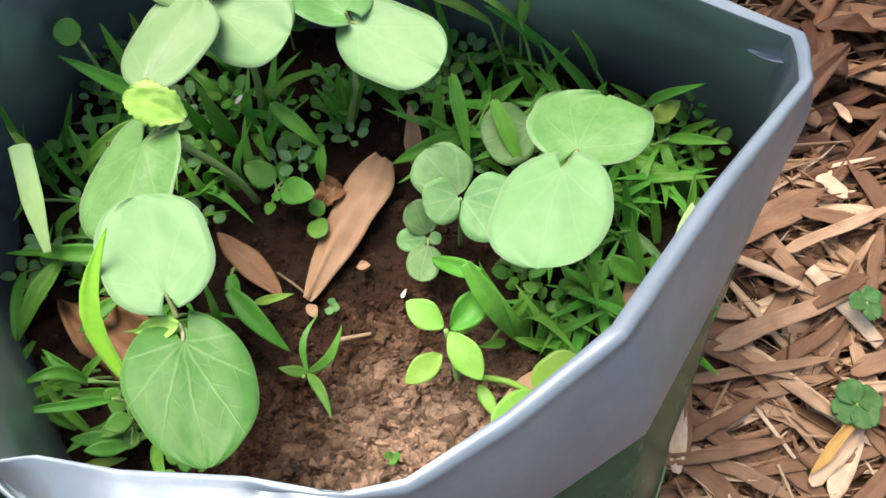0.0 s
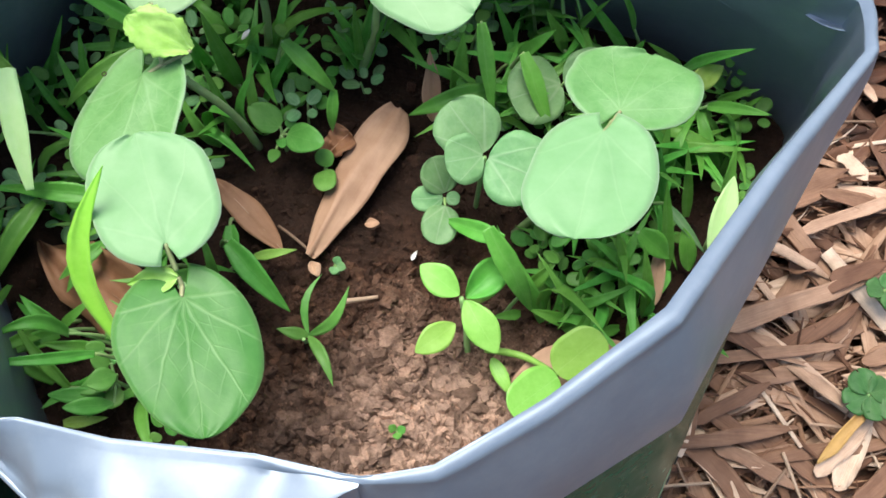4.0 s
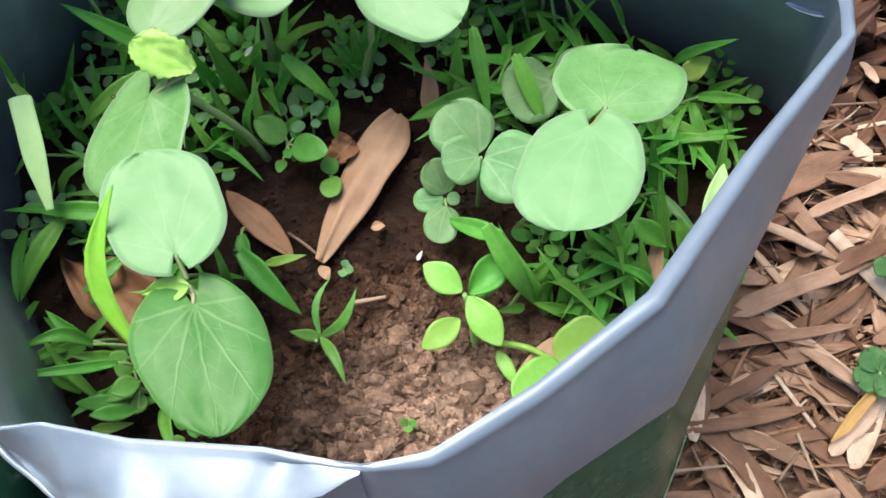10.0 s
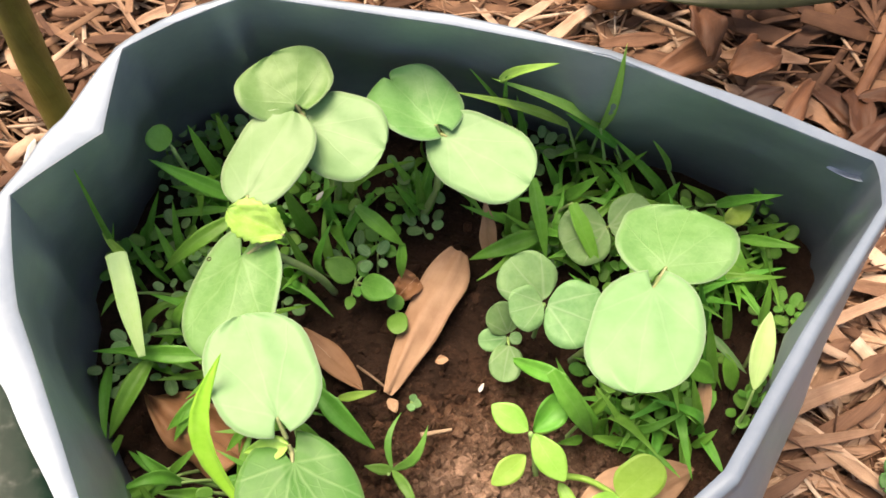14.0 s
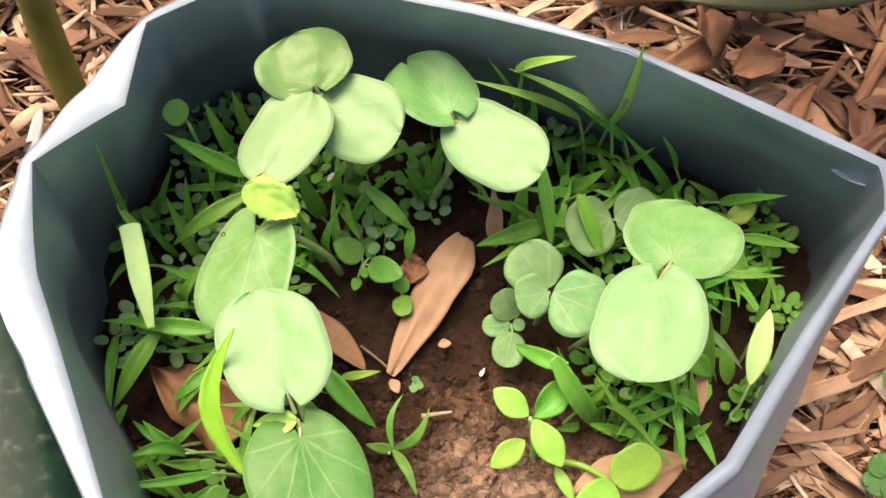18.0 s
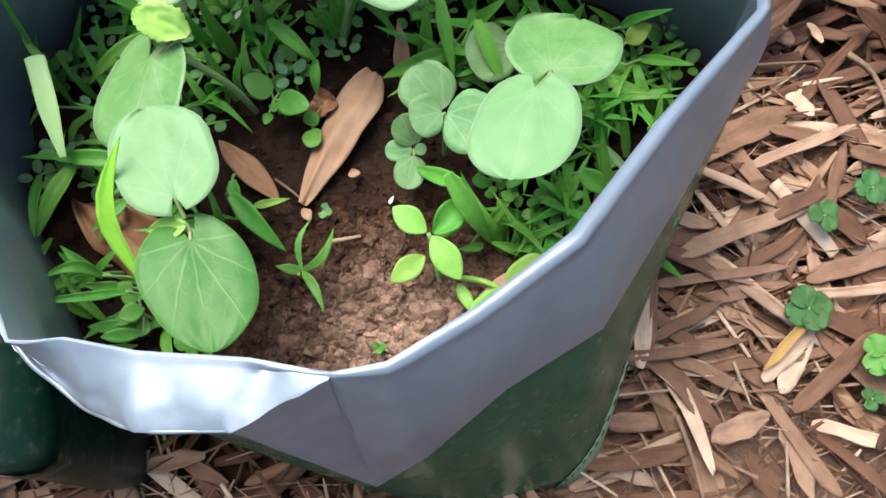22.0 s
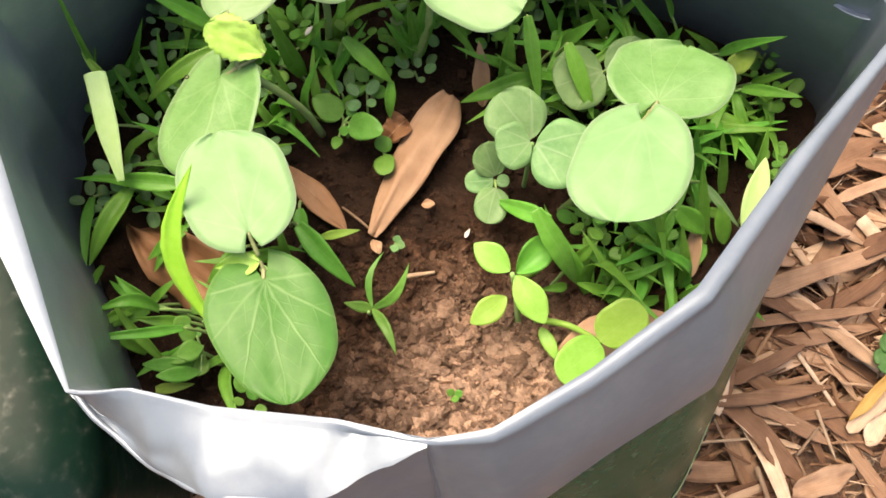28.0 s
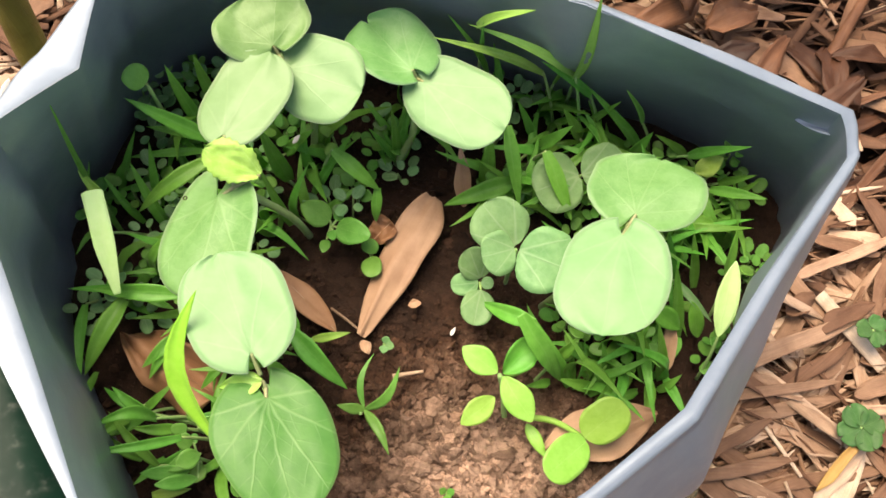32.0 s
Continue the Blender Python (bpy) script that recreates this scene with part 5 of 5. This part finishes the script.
def in_green(x, y):
    """Where weeds cover the soil: along the shady side, the back and the open side."""
    if not inside_bag(x, y, 0.97):
        return False
    for cx, cy, r in CLEAR:
        if math.hypot(x - cx, y - cy) < r:
            return False
    if x < -0.062 and y > -0.085:
        return True
    if y > 0.052 and not (-0.02 < x < 0.016 and y < 0.085):
        return True
    return x > 0.048 and y > -0.028


made = 0
while made < 205:
    x, y = rnd.uniform(-0.17, 0.14), rnd.uniform(-0.10, 0.135)
    if not in_green(x, y):
        continue
    weed = made % 3 < (1 if y < -0.01 or x > 0.04 else 2)
    if not weed and not inside_bag(x, y, 0.86):
        continue
    made += 1
    z = soil_height(x, y)
    if weed:
        ob = thing("creeping_weed", "low creeping weed with small round leaflets", "weed", WEEDS, at=(x, y, z))
        h = rnd.uniform(0.006, 0.022)
        part("stem", tube_mesh("stem", [(0, 0, -0.004), (rnd.uniform(-.003, .003), rnd.uniform(-.003, .003), h)], (0.0006, 0.0005), M_STEM, 5), ob)
        me = LEAFLET[made % 3]
        n = rnd.randint(4, 8)
        a0 = rnd.uniform(0, 6)
        for k in range(n):
            q = part("leaflet", me, ob)
            s = rnd.uniform(0.7, 1.35)
            q.matrix_local = Matrix.Translation((0, 0, h * (1 - 0.25 * (k // 4)))) @ Euler((rnd.uniform(-.3, .3), rnd.uniform(-.5, .1), a0 + k * 6.28 / 4 + (0.8 if k > 3 else 0))).to_matrix().to_4x4() @ Matrix.Translation((0.0025 + 0.004 * (k > 3), 0, 0)) @ Matrix.Scale(s, 4)
    else:
        ob = thing("grass_tuft", "short green grass tuft among weeds", "grass", GRASS, at=(x, y, z - 0.002))
        for k in range(rnd.randint(2, 4)):
            q = part("blade", BLADES[rnd.randrange(6)], ob)
            out = rnd.uniform(0, 6.28)
            if not inside_bag(x + 0.035 * math.cos(out), y + 0.035 * math.sin(out), 0.95):
                out += math.pi
            q.matrix_local = Euler((rnd.uniform(-.3, .3), rnd.uniform(-0.9, 0.0), out)).to_matrix().to_4x4() @ Matrix.Scale(rnd.uniform(0.5, 1.0), 4)

# ---------------------------------------------------------------- the bag beside it


def neighbour():
    ob = thing("grow_bag", "green plastic grow bag lying low beside the open one, coloured as in deep shade", "grow bag")
    rows = []
    pts = [(-0.142, -0.121), (-0.24, -0.112), (-0.34, -0.11), (-0.42, -0.10), (-0.46, -0.04), (-0.45, 0.03), (-0.38, 0.055), (-0.28, 0.06), (-0.21, 0.05), (-0.182, 0.0)]
    ring = round_trip(pts, 80, 0.9)
    c = Vector((-0.31, -0.03, 0))
    for k, (s, z) in enumerate(((1.0, -0.014), (1.015, 0.03), (1.0, 0.09), (0.985, 0.125), (0.95, 0.14), (0.86, 0.148), (0.6, 0.155), (0.3, 0.158), (0.02, 0.16))):
        rows.append([crumple(c + (p - c) * s + Vector((0, 0, z)), 0.003, 24) for p in ring])
    part("outer_wall", sheet_round("outer_wall", rows, M_SHADEFILM), ob)
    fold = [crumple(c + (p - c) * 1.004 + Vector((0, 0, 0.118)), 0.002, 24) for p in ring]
    part("folded_seam", sheet_round("folded_seam", [fold, [p + Vector((0, 0, 0.006)) + (p - c) * 0.004 for p in fold], [p + Vector((0, 0, 0.010)) for p in fold]], M_SHADEFILM), ob)


neighbour()

# ---------------------------------------------------------------- mulch
STRIPS = "dry leaf strips in the mulch"


def strip(base, tip, width, shape="oval", arch=0.03, cup=0.12, wave=0.03, side=0.0, mat=None):
    """One large dry strip of the mulch, placed by its two ends: pointed leaves have frayed, blunt ends."""
    shape = {"lance": "sliver", "oval": "husk"}.get(shape, shape)
    part("mulch_strip", leaf_mesh("mulch_strip", base, tip, width, shape, mat or M_MULCH, face=(0, 0, 1), arch=arch, cup=cup, wave=wave, side=side, nu=19, nv=7, thick=0.0007, rough_edge=0.10, crinkle=0.14, skew=0.7 if shape == "torn" else 0.25), ground)


SHAPES["sliver"] = lambda u: min(1.0, 0.30 + (u * 5) ** 0.7, 0.18 + ((1 - u) * 3.2) ** 0.8) * (0.92 + 0.08 * math.sin(11 * u + 1))
SHAPES["husk"] = lambda u: (0.22 + 0.78 * max(0.0, math.sin(math.pi * u ** 0.9)) ** 0.6) * (0.94 + 0.06 * math.sin(13 * u))
SHAPES["plank"] = lambda u: min(1.0, (u * 9) ** 0.5, ((1 - u) * 6) ** 0.7) * (0.9 + 0.1 * math.sin(5 * u))
strip((0.1611, 0.0031, 0.0160), (0.2464, 0.0350, 0.0180), .0115, "torn")
strip((0.2153, 0.0265, 0.0200), (0.2471, 0.0395, 0.0210), .0115, "torn")
strip((0.1429, -0.0144, 0.0100), (0.2240, -0.0041, 0.0140), .0065, "plank")
strip((0.1377, -0.0053, 0.0200), (0.1328, -0.0633, 0.0140), .0130, "oval")
strip((0.1429, -0.0085, 0.0220), (0.1393, -0.0595, 0.0140), .0045, "lance")
strip((0.1404, -0.0550, 0.0100), (0.1781, -0.0992, 0.0100), .0135, "torn")
strip((0.1700, -0.1015, 0.0120), (0.2034, -0.0893, 0.0120), .0140, "oval", cup=0.2, wave=0.1)
strip((0.2153, -0.0874, 0.0140), (0.2668, -0.0427, 0.0160), .0105, "plank")
strip((0.2009, -0.0696, 0.0120), (0.2327, -0.0422, 0.0140), .0085, "lance")
strip((0.1421, -0.0460, 0.0140), (0.1815, -0.0251, 0.0160), .0075, "lance")
strip((0.1704, -0.0426, 0.0060), (0.2148, -0.0817, 0.0080), .0105, "torn")
strip((0.2321, -0.0115, 0.0100), (0.2902, 0.0046, 0.0120), .0110, "plank")
strip((0.1609, 0.0606, 0.0080), (0.2359, 0.0941, 0.0120), .0230, "torn", wave=0.06)
strip((0.1627, 0.0899, 0.0060), (0.2018, 0.1019, 0.0080), .0170, "torn", wave=0.06)
strip((0.2193, 0.0811, 0.0140), (0.2580, 0.0710, 0.0140), .0100, "oval", cup=0.25)
strip((0.2052, 0.0577, 0.0120), (0.2698, 0.0820, 0.0180), .0072, "lance")
strip((0.1555, 0.0469, 0.0100), (0.1942, 0.0588, 0.0120), .0095, "torn")
strip((0.1984, 0.0374, 0.0120), (0.2152, 0.0454, 0.0160), .0130, "oval", wave=0.12)
strip((0.1371, -0.1042, 0.0080), (0.1701, -0.0952, 0.0100), .0075, "lance")
strip((0.1928, -0.1088, 0.0060), (0.2027, -0.1346, 0.0080), .0140, "oval", wave=0.1)
strip((0.2112, -0.0960, 0.0080), (0.2241, -0.1346, 0.0080), .0100, "lance")
strip((0.2274, -0.0930, 0.0080), (0.2758, -0.1077, 0.0100), .0085, "lance")
strip((0.2293, -0.0345, 0.0240), (0.2010, -0.0648, 0.0160), .0062, "lance", cup=0.3, mat=M_YELLOW)
strip((0.1528, 0.0278, 0.0120), (0.1816, 0.0213, 0.0100), .0100, "oval")
strip((0.1520, -0.0560, 0.0120), (0.1920, -0.0765, 0.0100), .0085, "lance")
strip((0.1838, -0.0106, 0.0140), (0.2152, -0.0171, 0.0100), .0025, "lance")
strip((0.1697, 0.0018, 0.0120), (0.1912, -0.0068, 0.0120), .0060, "lance")
strip((0.2344, 0.1063, 0.0100), (0.2482, 0.0912, 0.0100), .0100, "lance")
strip((0.2517, 0.1546, 0.0100), (0.2581, 0.1397, 0.0120), .0060, "oval")
strip((0.2670, 0.0692, 0.0120), (0.2971, 0.0553, 0.0120), .0100, "plank")
strip((0.1642, 0.2364, 0.0160), (0.2202, 0.2311, 0.0160), .0125, "oval", cup=0.25)
strip((0.1845, 0.2168, 0.0120), (0.2344, 0.1814, 0.0120), .0200, "oval", cup=0.2, wave=0.1)
strip((0.1092, 0.2413, 0.0120), (0.1512, 0.2249, 0.0120), .0130, "oval")
strip((0.0874, 0.2468, 0.0140), (0.1318, 0.2489, 0.0160), .0110, "oval", cup=0.25)
strip((0.1658, 0.2160, 0.0140), (0.1805, 0.2005, 0.0120), .0090, "oval")
strip((-0.2166, 0.2692, 0.0120), (-0.1747, 0.2819, 0.0160), .0090, "oval", cup=0.3)
strip((-0.2885, 0.2795, 0.0120), (-0.2253, 0.2360, 0.0140), .0055, "plank")
strip((-0.2764, 0.2268, 0.0100), (-0.2476, 0.2406, 0.0140), .0140, "oval")
strip((0.0300, 0.2645, 0.0100), (0.0609, 0.2851, 0.0100), .0070, "lance")
strip((0.0515, 0.2502, 0.0100), (0.0903, 0.2809, 0.0120), .0085, "plank")
strip((-0.1572, -0.1342, 0.0080), (-0.1397, -0.1071, 0.0100), .0080, "plank")
strip((-0.1433, -0.1161, 0.0080), (-0.1088, -0.1103, 0.0100), .0110, "oval")
strip((-0.1287, -0.1099, 0.0060), (-0.0964, -0.1253, 0.0060), .0090, "oval")

TWIGS = "dry twigs in the mulch"
for pts, r in (([(0.1518, -0.0894, 0.0140), (0.1578, -0.1093, 0.0140), (0.1634, -0.1343, 0.0120)], .0016), ([(0.1832, 0.1198, 0.0120), (0.2124, 0.1236, 0.0140), (0.2548, 0.1259, 0.0140)], .0012), ([(0.1891, 0.1014, 0.0140), (0.2137, 0.1074, 0.0160), (0.2375, 0.1157, 0.0140)], .0009),
               ([(0.1211, -0.1058, 0.0100), (0.1352, -0.1226, 0.0120), (0.1439, -0.1360, 0.0100)], .0008), ([(0.1115, -0.0785, 0.0100), (0.1491, -0.0751, 0.0120)], .0010), ([(0.1324, -0.0655, 0.0120), (0.1377, -0.0779, 0.0100)], .0007), ([(0.2098, -0.1331, 0.0100), (0.2106, -0.1033, 0.0140)], .0012),
               ([(0.2261, -0.1166, 0.0080), (0.2457, -0.1267, 0.0100)], .0006), ([(0.1731, -0.0832, 0.0140), (0.1847, -0.0688, 0.0160)], .0009), ([(0.1860, -0.0593, 0.0120), (0.1944, -0.0844, 0.0100)], .0010), ([(0.1777, 0.0964, 0.0200), (0.1836, 0.0881, 0.0180), (0.1862, 0.0777, 0.0140)], .0009),
               ([(0.1106, 0.2696, 0.0180), (0.1381, 0.2547, 0.0200), (0.1775, 0.2362, 0.0160)], .0022), ([(0.2320, 0.1747, 0.0060), (0.2534, 0.2143, 0.0140), (0.2772, 0.2504, 0.0160)], .0060), ([(-0.3041, 0.2658, 0.0100), (-0.2748, 0.2800, 0.0140)], .0015), ([(0.2728, 0.1318, 0.0120), (0.2877, 0.1193, 0.0100), (0.2958, 0.0890, 0.0100)], .0022)):
    tagged(new("twig", tube_mesh("twig", pts, [r * (1 - 0.25 * k) for k in range(len(pts))], M_REDLEAF if r > 0.004 else M_TWIG, 7)), "dry brown twig lying on the mulch", "twig", TWIGS)

# broad red-brown leaves behind the bag, darkened to stand for the shade there
rnd = random.Random(41)
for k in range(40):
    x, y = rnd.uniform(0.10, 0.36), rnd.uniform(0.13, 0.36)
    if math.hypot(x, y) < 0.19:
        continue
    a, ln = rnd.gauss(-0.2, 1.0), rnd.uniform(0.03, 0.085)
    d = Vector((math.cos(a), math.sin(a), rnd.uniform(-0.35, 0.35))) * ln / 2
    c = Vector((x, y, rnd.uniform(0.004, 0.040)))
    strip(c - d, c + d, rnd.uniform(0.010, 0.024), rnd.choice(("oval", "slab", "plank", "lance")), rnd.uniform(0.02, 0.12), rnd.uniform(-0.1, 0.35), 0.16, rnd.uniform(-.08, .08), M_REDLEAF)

# loose strips close to the open side of the bag
PIECES = []
for k in range(14):
    r2 = random.Random(300 + k)
    ln = r2.uniform(0.040, 0.105)
    PIECES.append(leaf_mesh("mulch_piece", (-ln / 2, 0, 0), (ln / 2, 0, 0), r2.uniform(0.0045, 0.0135), r2.choice(("sliver", "torn", "plank", "torn", "husk")), M_MULCH, face=(0, 0, 1), arch=r2.uniform(-0.06, 0.09), cup=r2.uniform(-0.2, 0.5), wave=0.12, crinkle=0.12, side=r2.uniform(-.12, .12), bow=r2.uniform(-.06, .06), nu=11, nv=5, thick=0.0007, seed=k, rough_edge=0.12, skew=r2.uniform(-1.2, 1.2)))


# the same pieces in the darker tone, as shade for the back corner
SHADED_PIECES = []
for me in PIECES:
    SHADED_PIECES.append(me.copy())
    SHADED_PIECES[-1].materials[0] = M_REDLEAF


def under_bag(x, y, k=0.98):
    """Whether a spot lies under one of the bags."""
    a = math.atan2(y, x) % (2 * math.pi)
    f = min(foot, key=lambda p: abs((math.atan2(p.y, p.x) % (2 * math.pi)) - a))
    return math.hypot(x, y) < k * math.hypot(f.x, f.y) or (-0.47 < x < -0.145 and -0.12 < y < 0.06)


def lay_angle(r):
    return r.choice((r.gauss(0.35, 0.3), r.gauss(0.2, 0.4), r.gauss(-0.85, 0.3), r.uniform(0, 3.14)))


def shaded_corner(x, y):
    """Where shade is put into the leaf colours behind the open side of the bag."""
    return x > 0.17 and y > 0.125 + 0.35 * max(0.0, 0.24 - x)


rnd = random.Random(77)
made = 0
while made < 250:
    x, y = rnd.uniform(0.10, 0.34), rnd.uniform(-0.15, 0.17)
    # fewer strips far back, so near-black ground reads as shade
    if under_bag(x, y, 1.03) or (x > 0.25 and y > 0.09 and rnd.random() < 0.7) or (y < -0.075 + 0.25 * max(0, x - 0.2) and rnd.random() < 0.8):
        continue
    ob = part("mulch_strip", (SHADED_PIECES if shaded_corner(x, y) and rnd.random() < 0.8 else PIECES)[rnd.randrange(14)], ground)
    z = -0.010 + 0.018 * (made / 250) ** 0.8 + rnd.uniform(0, 0.003)
    ob.matrix_local = Matrix.Translation((x, y, z)) @ Euler((rnd.gauss(0, .22), rnd.gauss(0, .10), lay_angle(rnd))).to_matrix().to_4x4() @ Matrix.Diagonal((rnd.uniform(.7, 1.25), rnd.uniform(.7, 1.3), 1, 1))
    made += 1


def litter(name, count, x0, x1, y0, y1, size, wide, seed, z0, z1, keep=None, mat=M_LITTER):
    """Many thin dry pieces joined in one mesh."""
    r = random.Random(seed)
    verts, faces, uvs = [], [], []
    n = 0
    while n < count:
        x, y = r.uniform(x0, x1), r.uniform(y0, y1)
        if n > 0.72 * count and size[1] > 0.076:
            x, y = r.gauss(0, 1.1 * (x1 - x0)), r.gauss(0.1, 1.1 * (y1 - y0))
        far = ((2 * x - x0 - x1) / (x1 - x0)) ** 2 + ((2 * y - y0 - y1) / (y1 - y0)) ** 2
        if n <= 0.72 * count and far > r.uniform(0.7, 1.25):
            continue
        if under_bag(x, y, 1.01) or (keep and not keep(x, y, r)):
            continue
        ln, wd = r.uniform(*size), r.uniform(*wide)
        m = Matrix.Translation((x, y, r.uniform(z0, z1))) @ Euler((r.gauss(0, .3), r.gauss(0, .15), lay_angle(r))).to_matrix().to_4x4()
        o = len(verts)
        e0, e1 = r.uniform(0.2, 0.9), r.uniform(0.2, 0.9)
        bow = r.uniform(-0.05, 0.1) * ln
        curl = r.uniform(-0.1, 0.3) * wd
        for i, (u, w) in enumerate(((0, e0), (.12, .8), (.45, 1.0), (.8, .85), (1, e1))):
            for v in (-1, 0, 1):
                verts.append(m @ Vector(((u - .5) * ln, v * w * wd / 2, bow * math.sin(math.pi * u) + curl * v * v)))
                uvs.append((u, v * 0.15))
        for i in range(4):
            for j in range(2):
                a = o + i * 3 + j
                faces.append((a, a + 3, a + 4, a + 1))
        k = len(verts)
        for i in range(5):
            for v in range(3):
                verts.append(verts[o + i * 3 + v] + Vector((0, 0, -0.0007)))
                uvs.append(uvs[o + i * 3 + v])
        for i in range(4):
            for j in range(2):
                a = k + i * 3 + j
                faces.append((a, a + 1, a + 4, a + 3))
            faces.append((o + i * 3, k + i * 3, k + i * 3 + 3, o + i * 3 + 3))
            faces.append((o + i * 3 + 2, o + i * 3 + 5, k + i * 3 + 5, k + i * 3 + 2))
        n += 1
    return mesh_of(name, verts, faces, mat, uvs)


def not_bare(x, y, r):
    if shaded_corner(x, y) and r.random() < 0.93:
        return False
    return not (-0.3 < y < -0.07 and x > 0.09 and r.random() < 0.85)


tagged(new("leaf_mulch", litter("leaf_mulch", 6400, -0.75, 0.75, -0.55, 0.80, (0.020, 0.080), (0.003, 0.011), 11, -0.012, 0.004, not_bare)), "thick layer of dry brown leaf and wood mulch", "mulch", kind="stuff")
tagged(new("leaf_mulch", litter("leaf_mulch", 800, -0.52, -0.13, 0.10, 0.52, (0.025, 0.080), (0.0025, 0.010), 15, 0.003, 0.016)), "pale dry leaf pieces drifted behind the bag", "mulch", kind="stuff")
tagged(new("leaf_mulch", litter("leaf_mulch", 2200, 0.08, 0.75, -0.05, 0.75, (0.012, 0.070), (0.002, 0.014), 19, -0.010, 0.012, lambda x, y, r: shaded_corner(x, y), M_SHADELITTER)), "dark brown leaf mulch and fibres, shade put into the colour", "mulch", kind="stuff")
tagged(new("fine_litter", litter("fine_litter", 4800, -0.40, 0.42, -0.26, 0.42, (0.008, 0.046), (0.0005, 0.0024), 12, -0.008, 0.010, lambda x, y, r: not shaded_corner(x, y) or r.random() < 0.25)), "fine splinters and crumbs in the mulch", "mulch", kind="stuff")

# ---------------------------------------------------------------- clover on the ground
CLOVER = "clover plants in the mulch"


def clover(label, centre, radius, lobes, turn, mat, tilt=0.15):
    ob = thing("clover_plant", label, "clover", CLOVER)
    c = Vector(centre)
    part("stem", tube_mesh("stem", [(c.x + 0.006, c.y - 0.004, -0.012), c], (0.0009, 0.0007), M_STEM, 6), ob)
    for k in range(lobes):
        a = turn + k * 2 * math.pi / lobes
        tip = c + Vector((math.cos(a), math.sin(a), tilt * (0.6 if k % 2 else -0.3))) * radius
        part("leaflet", leaf_mesh("leaflet", c + Vector((math.cos(a), math.sin(a), 0)) * 0.0008, tip, radius * 1.12, "round", mat, face=(0, 0, 1), cup=0.06, wave=0.05, dent=0.2, nu=17, nv=9, seed=k, rough_edge=0.05, teeth=0.05), ob)


clover("dark green four-lobed clover in dry mulch", (0.2264, -0.0318, 0.0260), 0.0135, 4, 0.4, M_CLOVER)
clover("small dark green clover in dry mulch", (0.2413, 0.0227, 0.0260), 0.0100, 3, 0.9, M_CLOVER)
clover("green clover leaf above the mulch", (0.2708, 0.0397, 0.0260), 0.0105, 4, 0.1, M_CLOVER)
clover("bright green clover in the mulch", (0.2639, -0.0586, 0.0280), 0.0130, 4, 0.7, M_WEED)
clover("small faded clover low in the mulch", (0.2588, -0.0809, 0.0180), 0.0070, 3, 0.2, M_CLOVER)
gp = thing("grass_tuft", "short green grass blade at the foot of the bag", "grass")
part("blade", leaf_mesh("blade", (0.1466, 0.0025, 0.0100), (0.1591, -0.0142, 0.0220), 0.0055, "blade", M_GRASS, arch=0.1, nu=9, nv=5), gp)

# ---------------------------------------------------------------- what stands behind the bag
st = thing("plant_stalk", "thick olive-green plant stalk with a dry sheath", "plant stalk")
part("stalk", tube_mesh("stalk", [(-0.2411, 0.1747, 0.0000), (-0.2447, 0.1976, 0.0700), (-0.2361, 0.2039, 0.1400), (-0.2259, 0.2016, 0.2000)], (0.0105, 0.0098, 0.0088, 0.0080), M_STALK, 14), st)
part("dry_sheath", leaf_mesh("dry_sheath", (-0.2455, 0.1825, 0.0120), (-0.2490, 0.1983, 0.0980), 0.0100, "lance", M_BROWN, face=(-0.6, -0.4, 0.7), cup=-0.4), st)
lf = thing("hanging_leaf", "long olive-green leaf with an orange-spotted edge", "leaf")
part("leaf_blade", leaf_mesh("leaf_blade", (0.2581, 0.2433, 0.0900), (0.1126, 0.2388, 0.0750), 0.030, "oval", M_OLIVE, face=(0, -0.3, 1), cup=-0.15, arch=0.05, nu=21, nv=9, thick=0.0008), lf)
part("leaf_stalk", tube_mesh("leaf_stalk", [(0.2581, 0.2433, 0.0900), (0.42, 0.36, 0.05), (0.46, 0.40, -0.012)], (0.002, 0.003, 0.004), M_STALK, 8), lf)
tag_ = thing("plant_label", "white plastic plant label with a small dark cross", "plant label")
part("plate", leaf_mesh("plate", (-0.2771, 0.1471, 0.0000), (-0.2587, 0.1739, 0.0350), 0.0085, "plank", M_WHITE, face=(0, -0.6, 0.8), cup=0.0, wave=0.0, nu=9, nv=5, thick=0.0010), tag_)
part("cross_mark", tube_mesh("cross_mark", [(-0.2599, 0.1597, 0.0260), (-0.2563, 0.1628, 0.0260)], (0.0005, 0.0005), M_DARK, 5), tag_)
part("cross_mark", tube_mesh("cross_mark", [(-0.2595, 0.1635, 0.0260), (-0.2567, 0.1590, 0.0260)], (0.0005, 0.0005), M_DARK, 5), tag_)
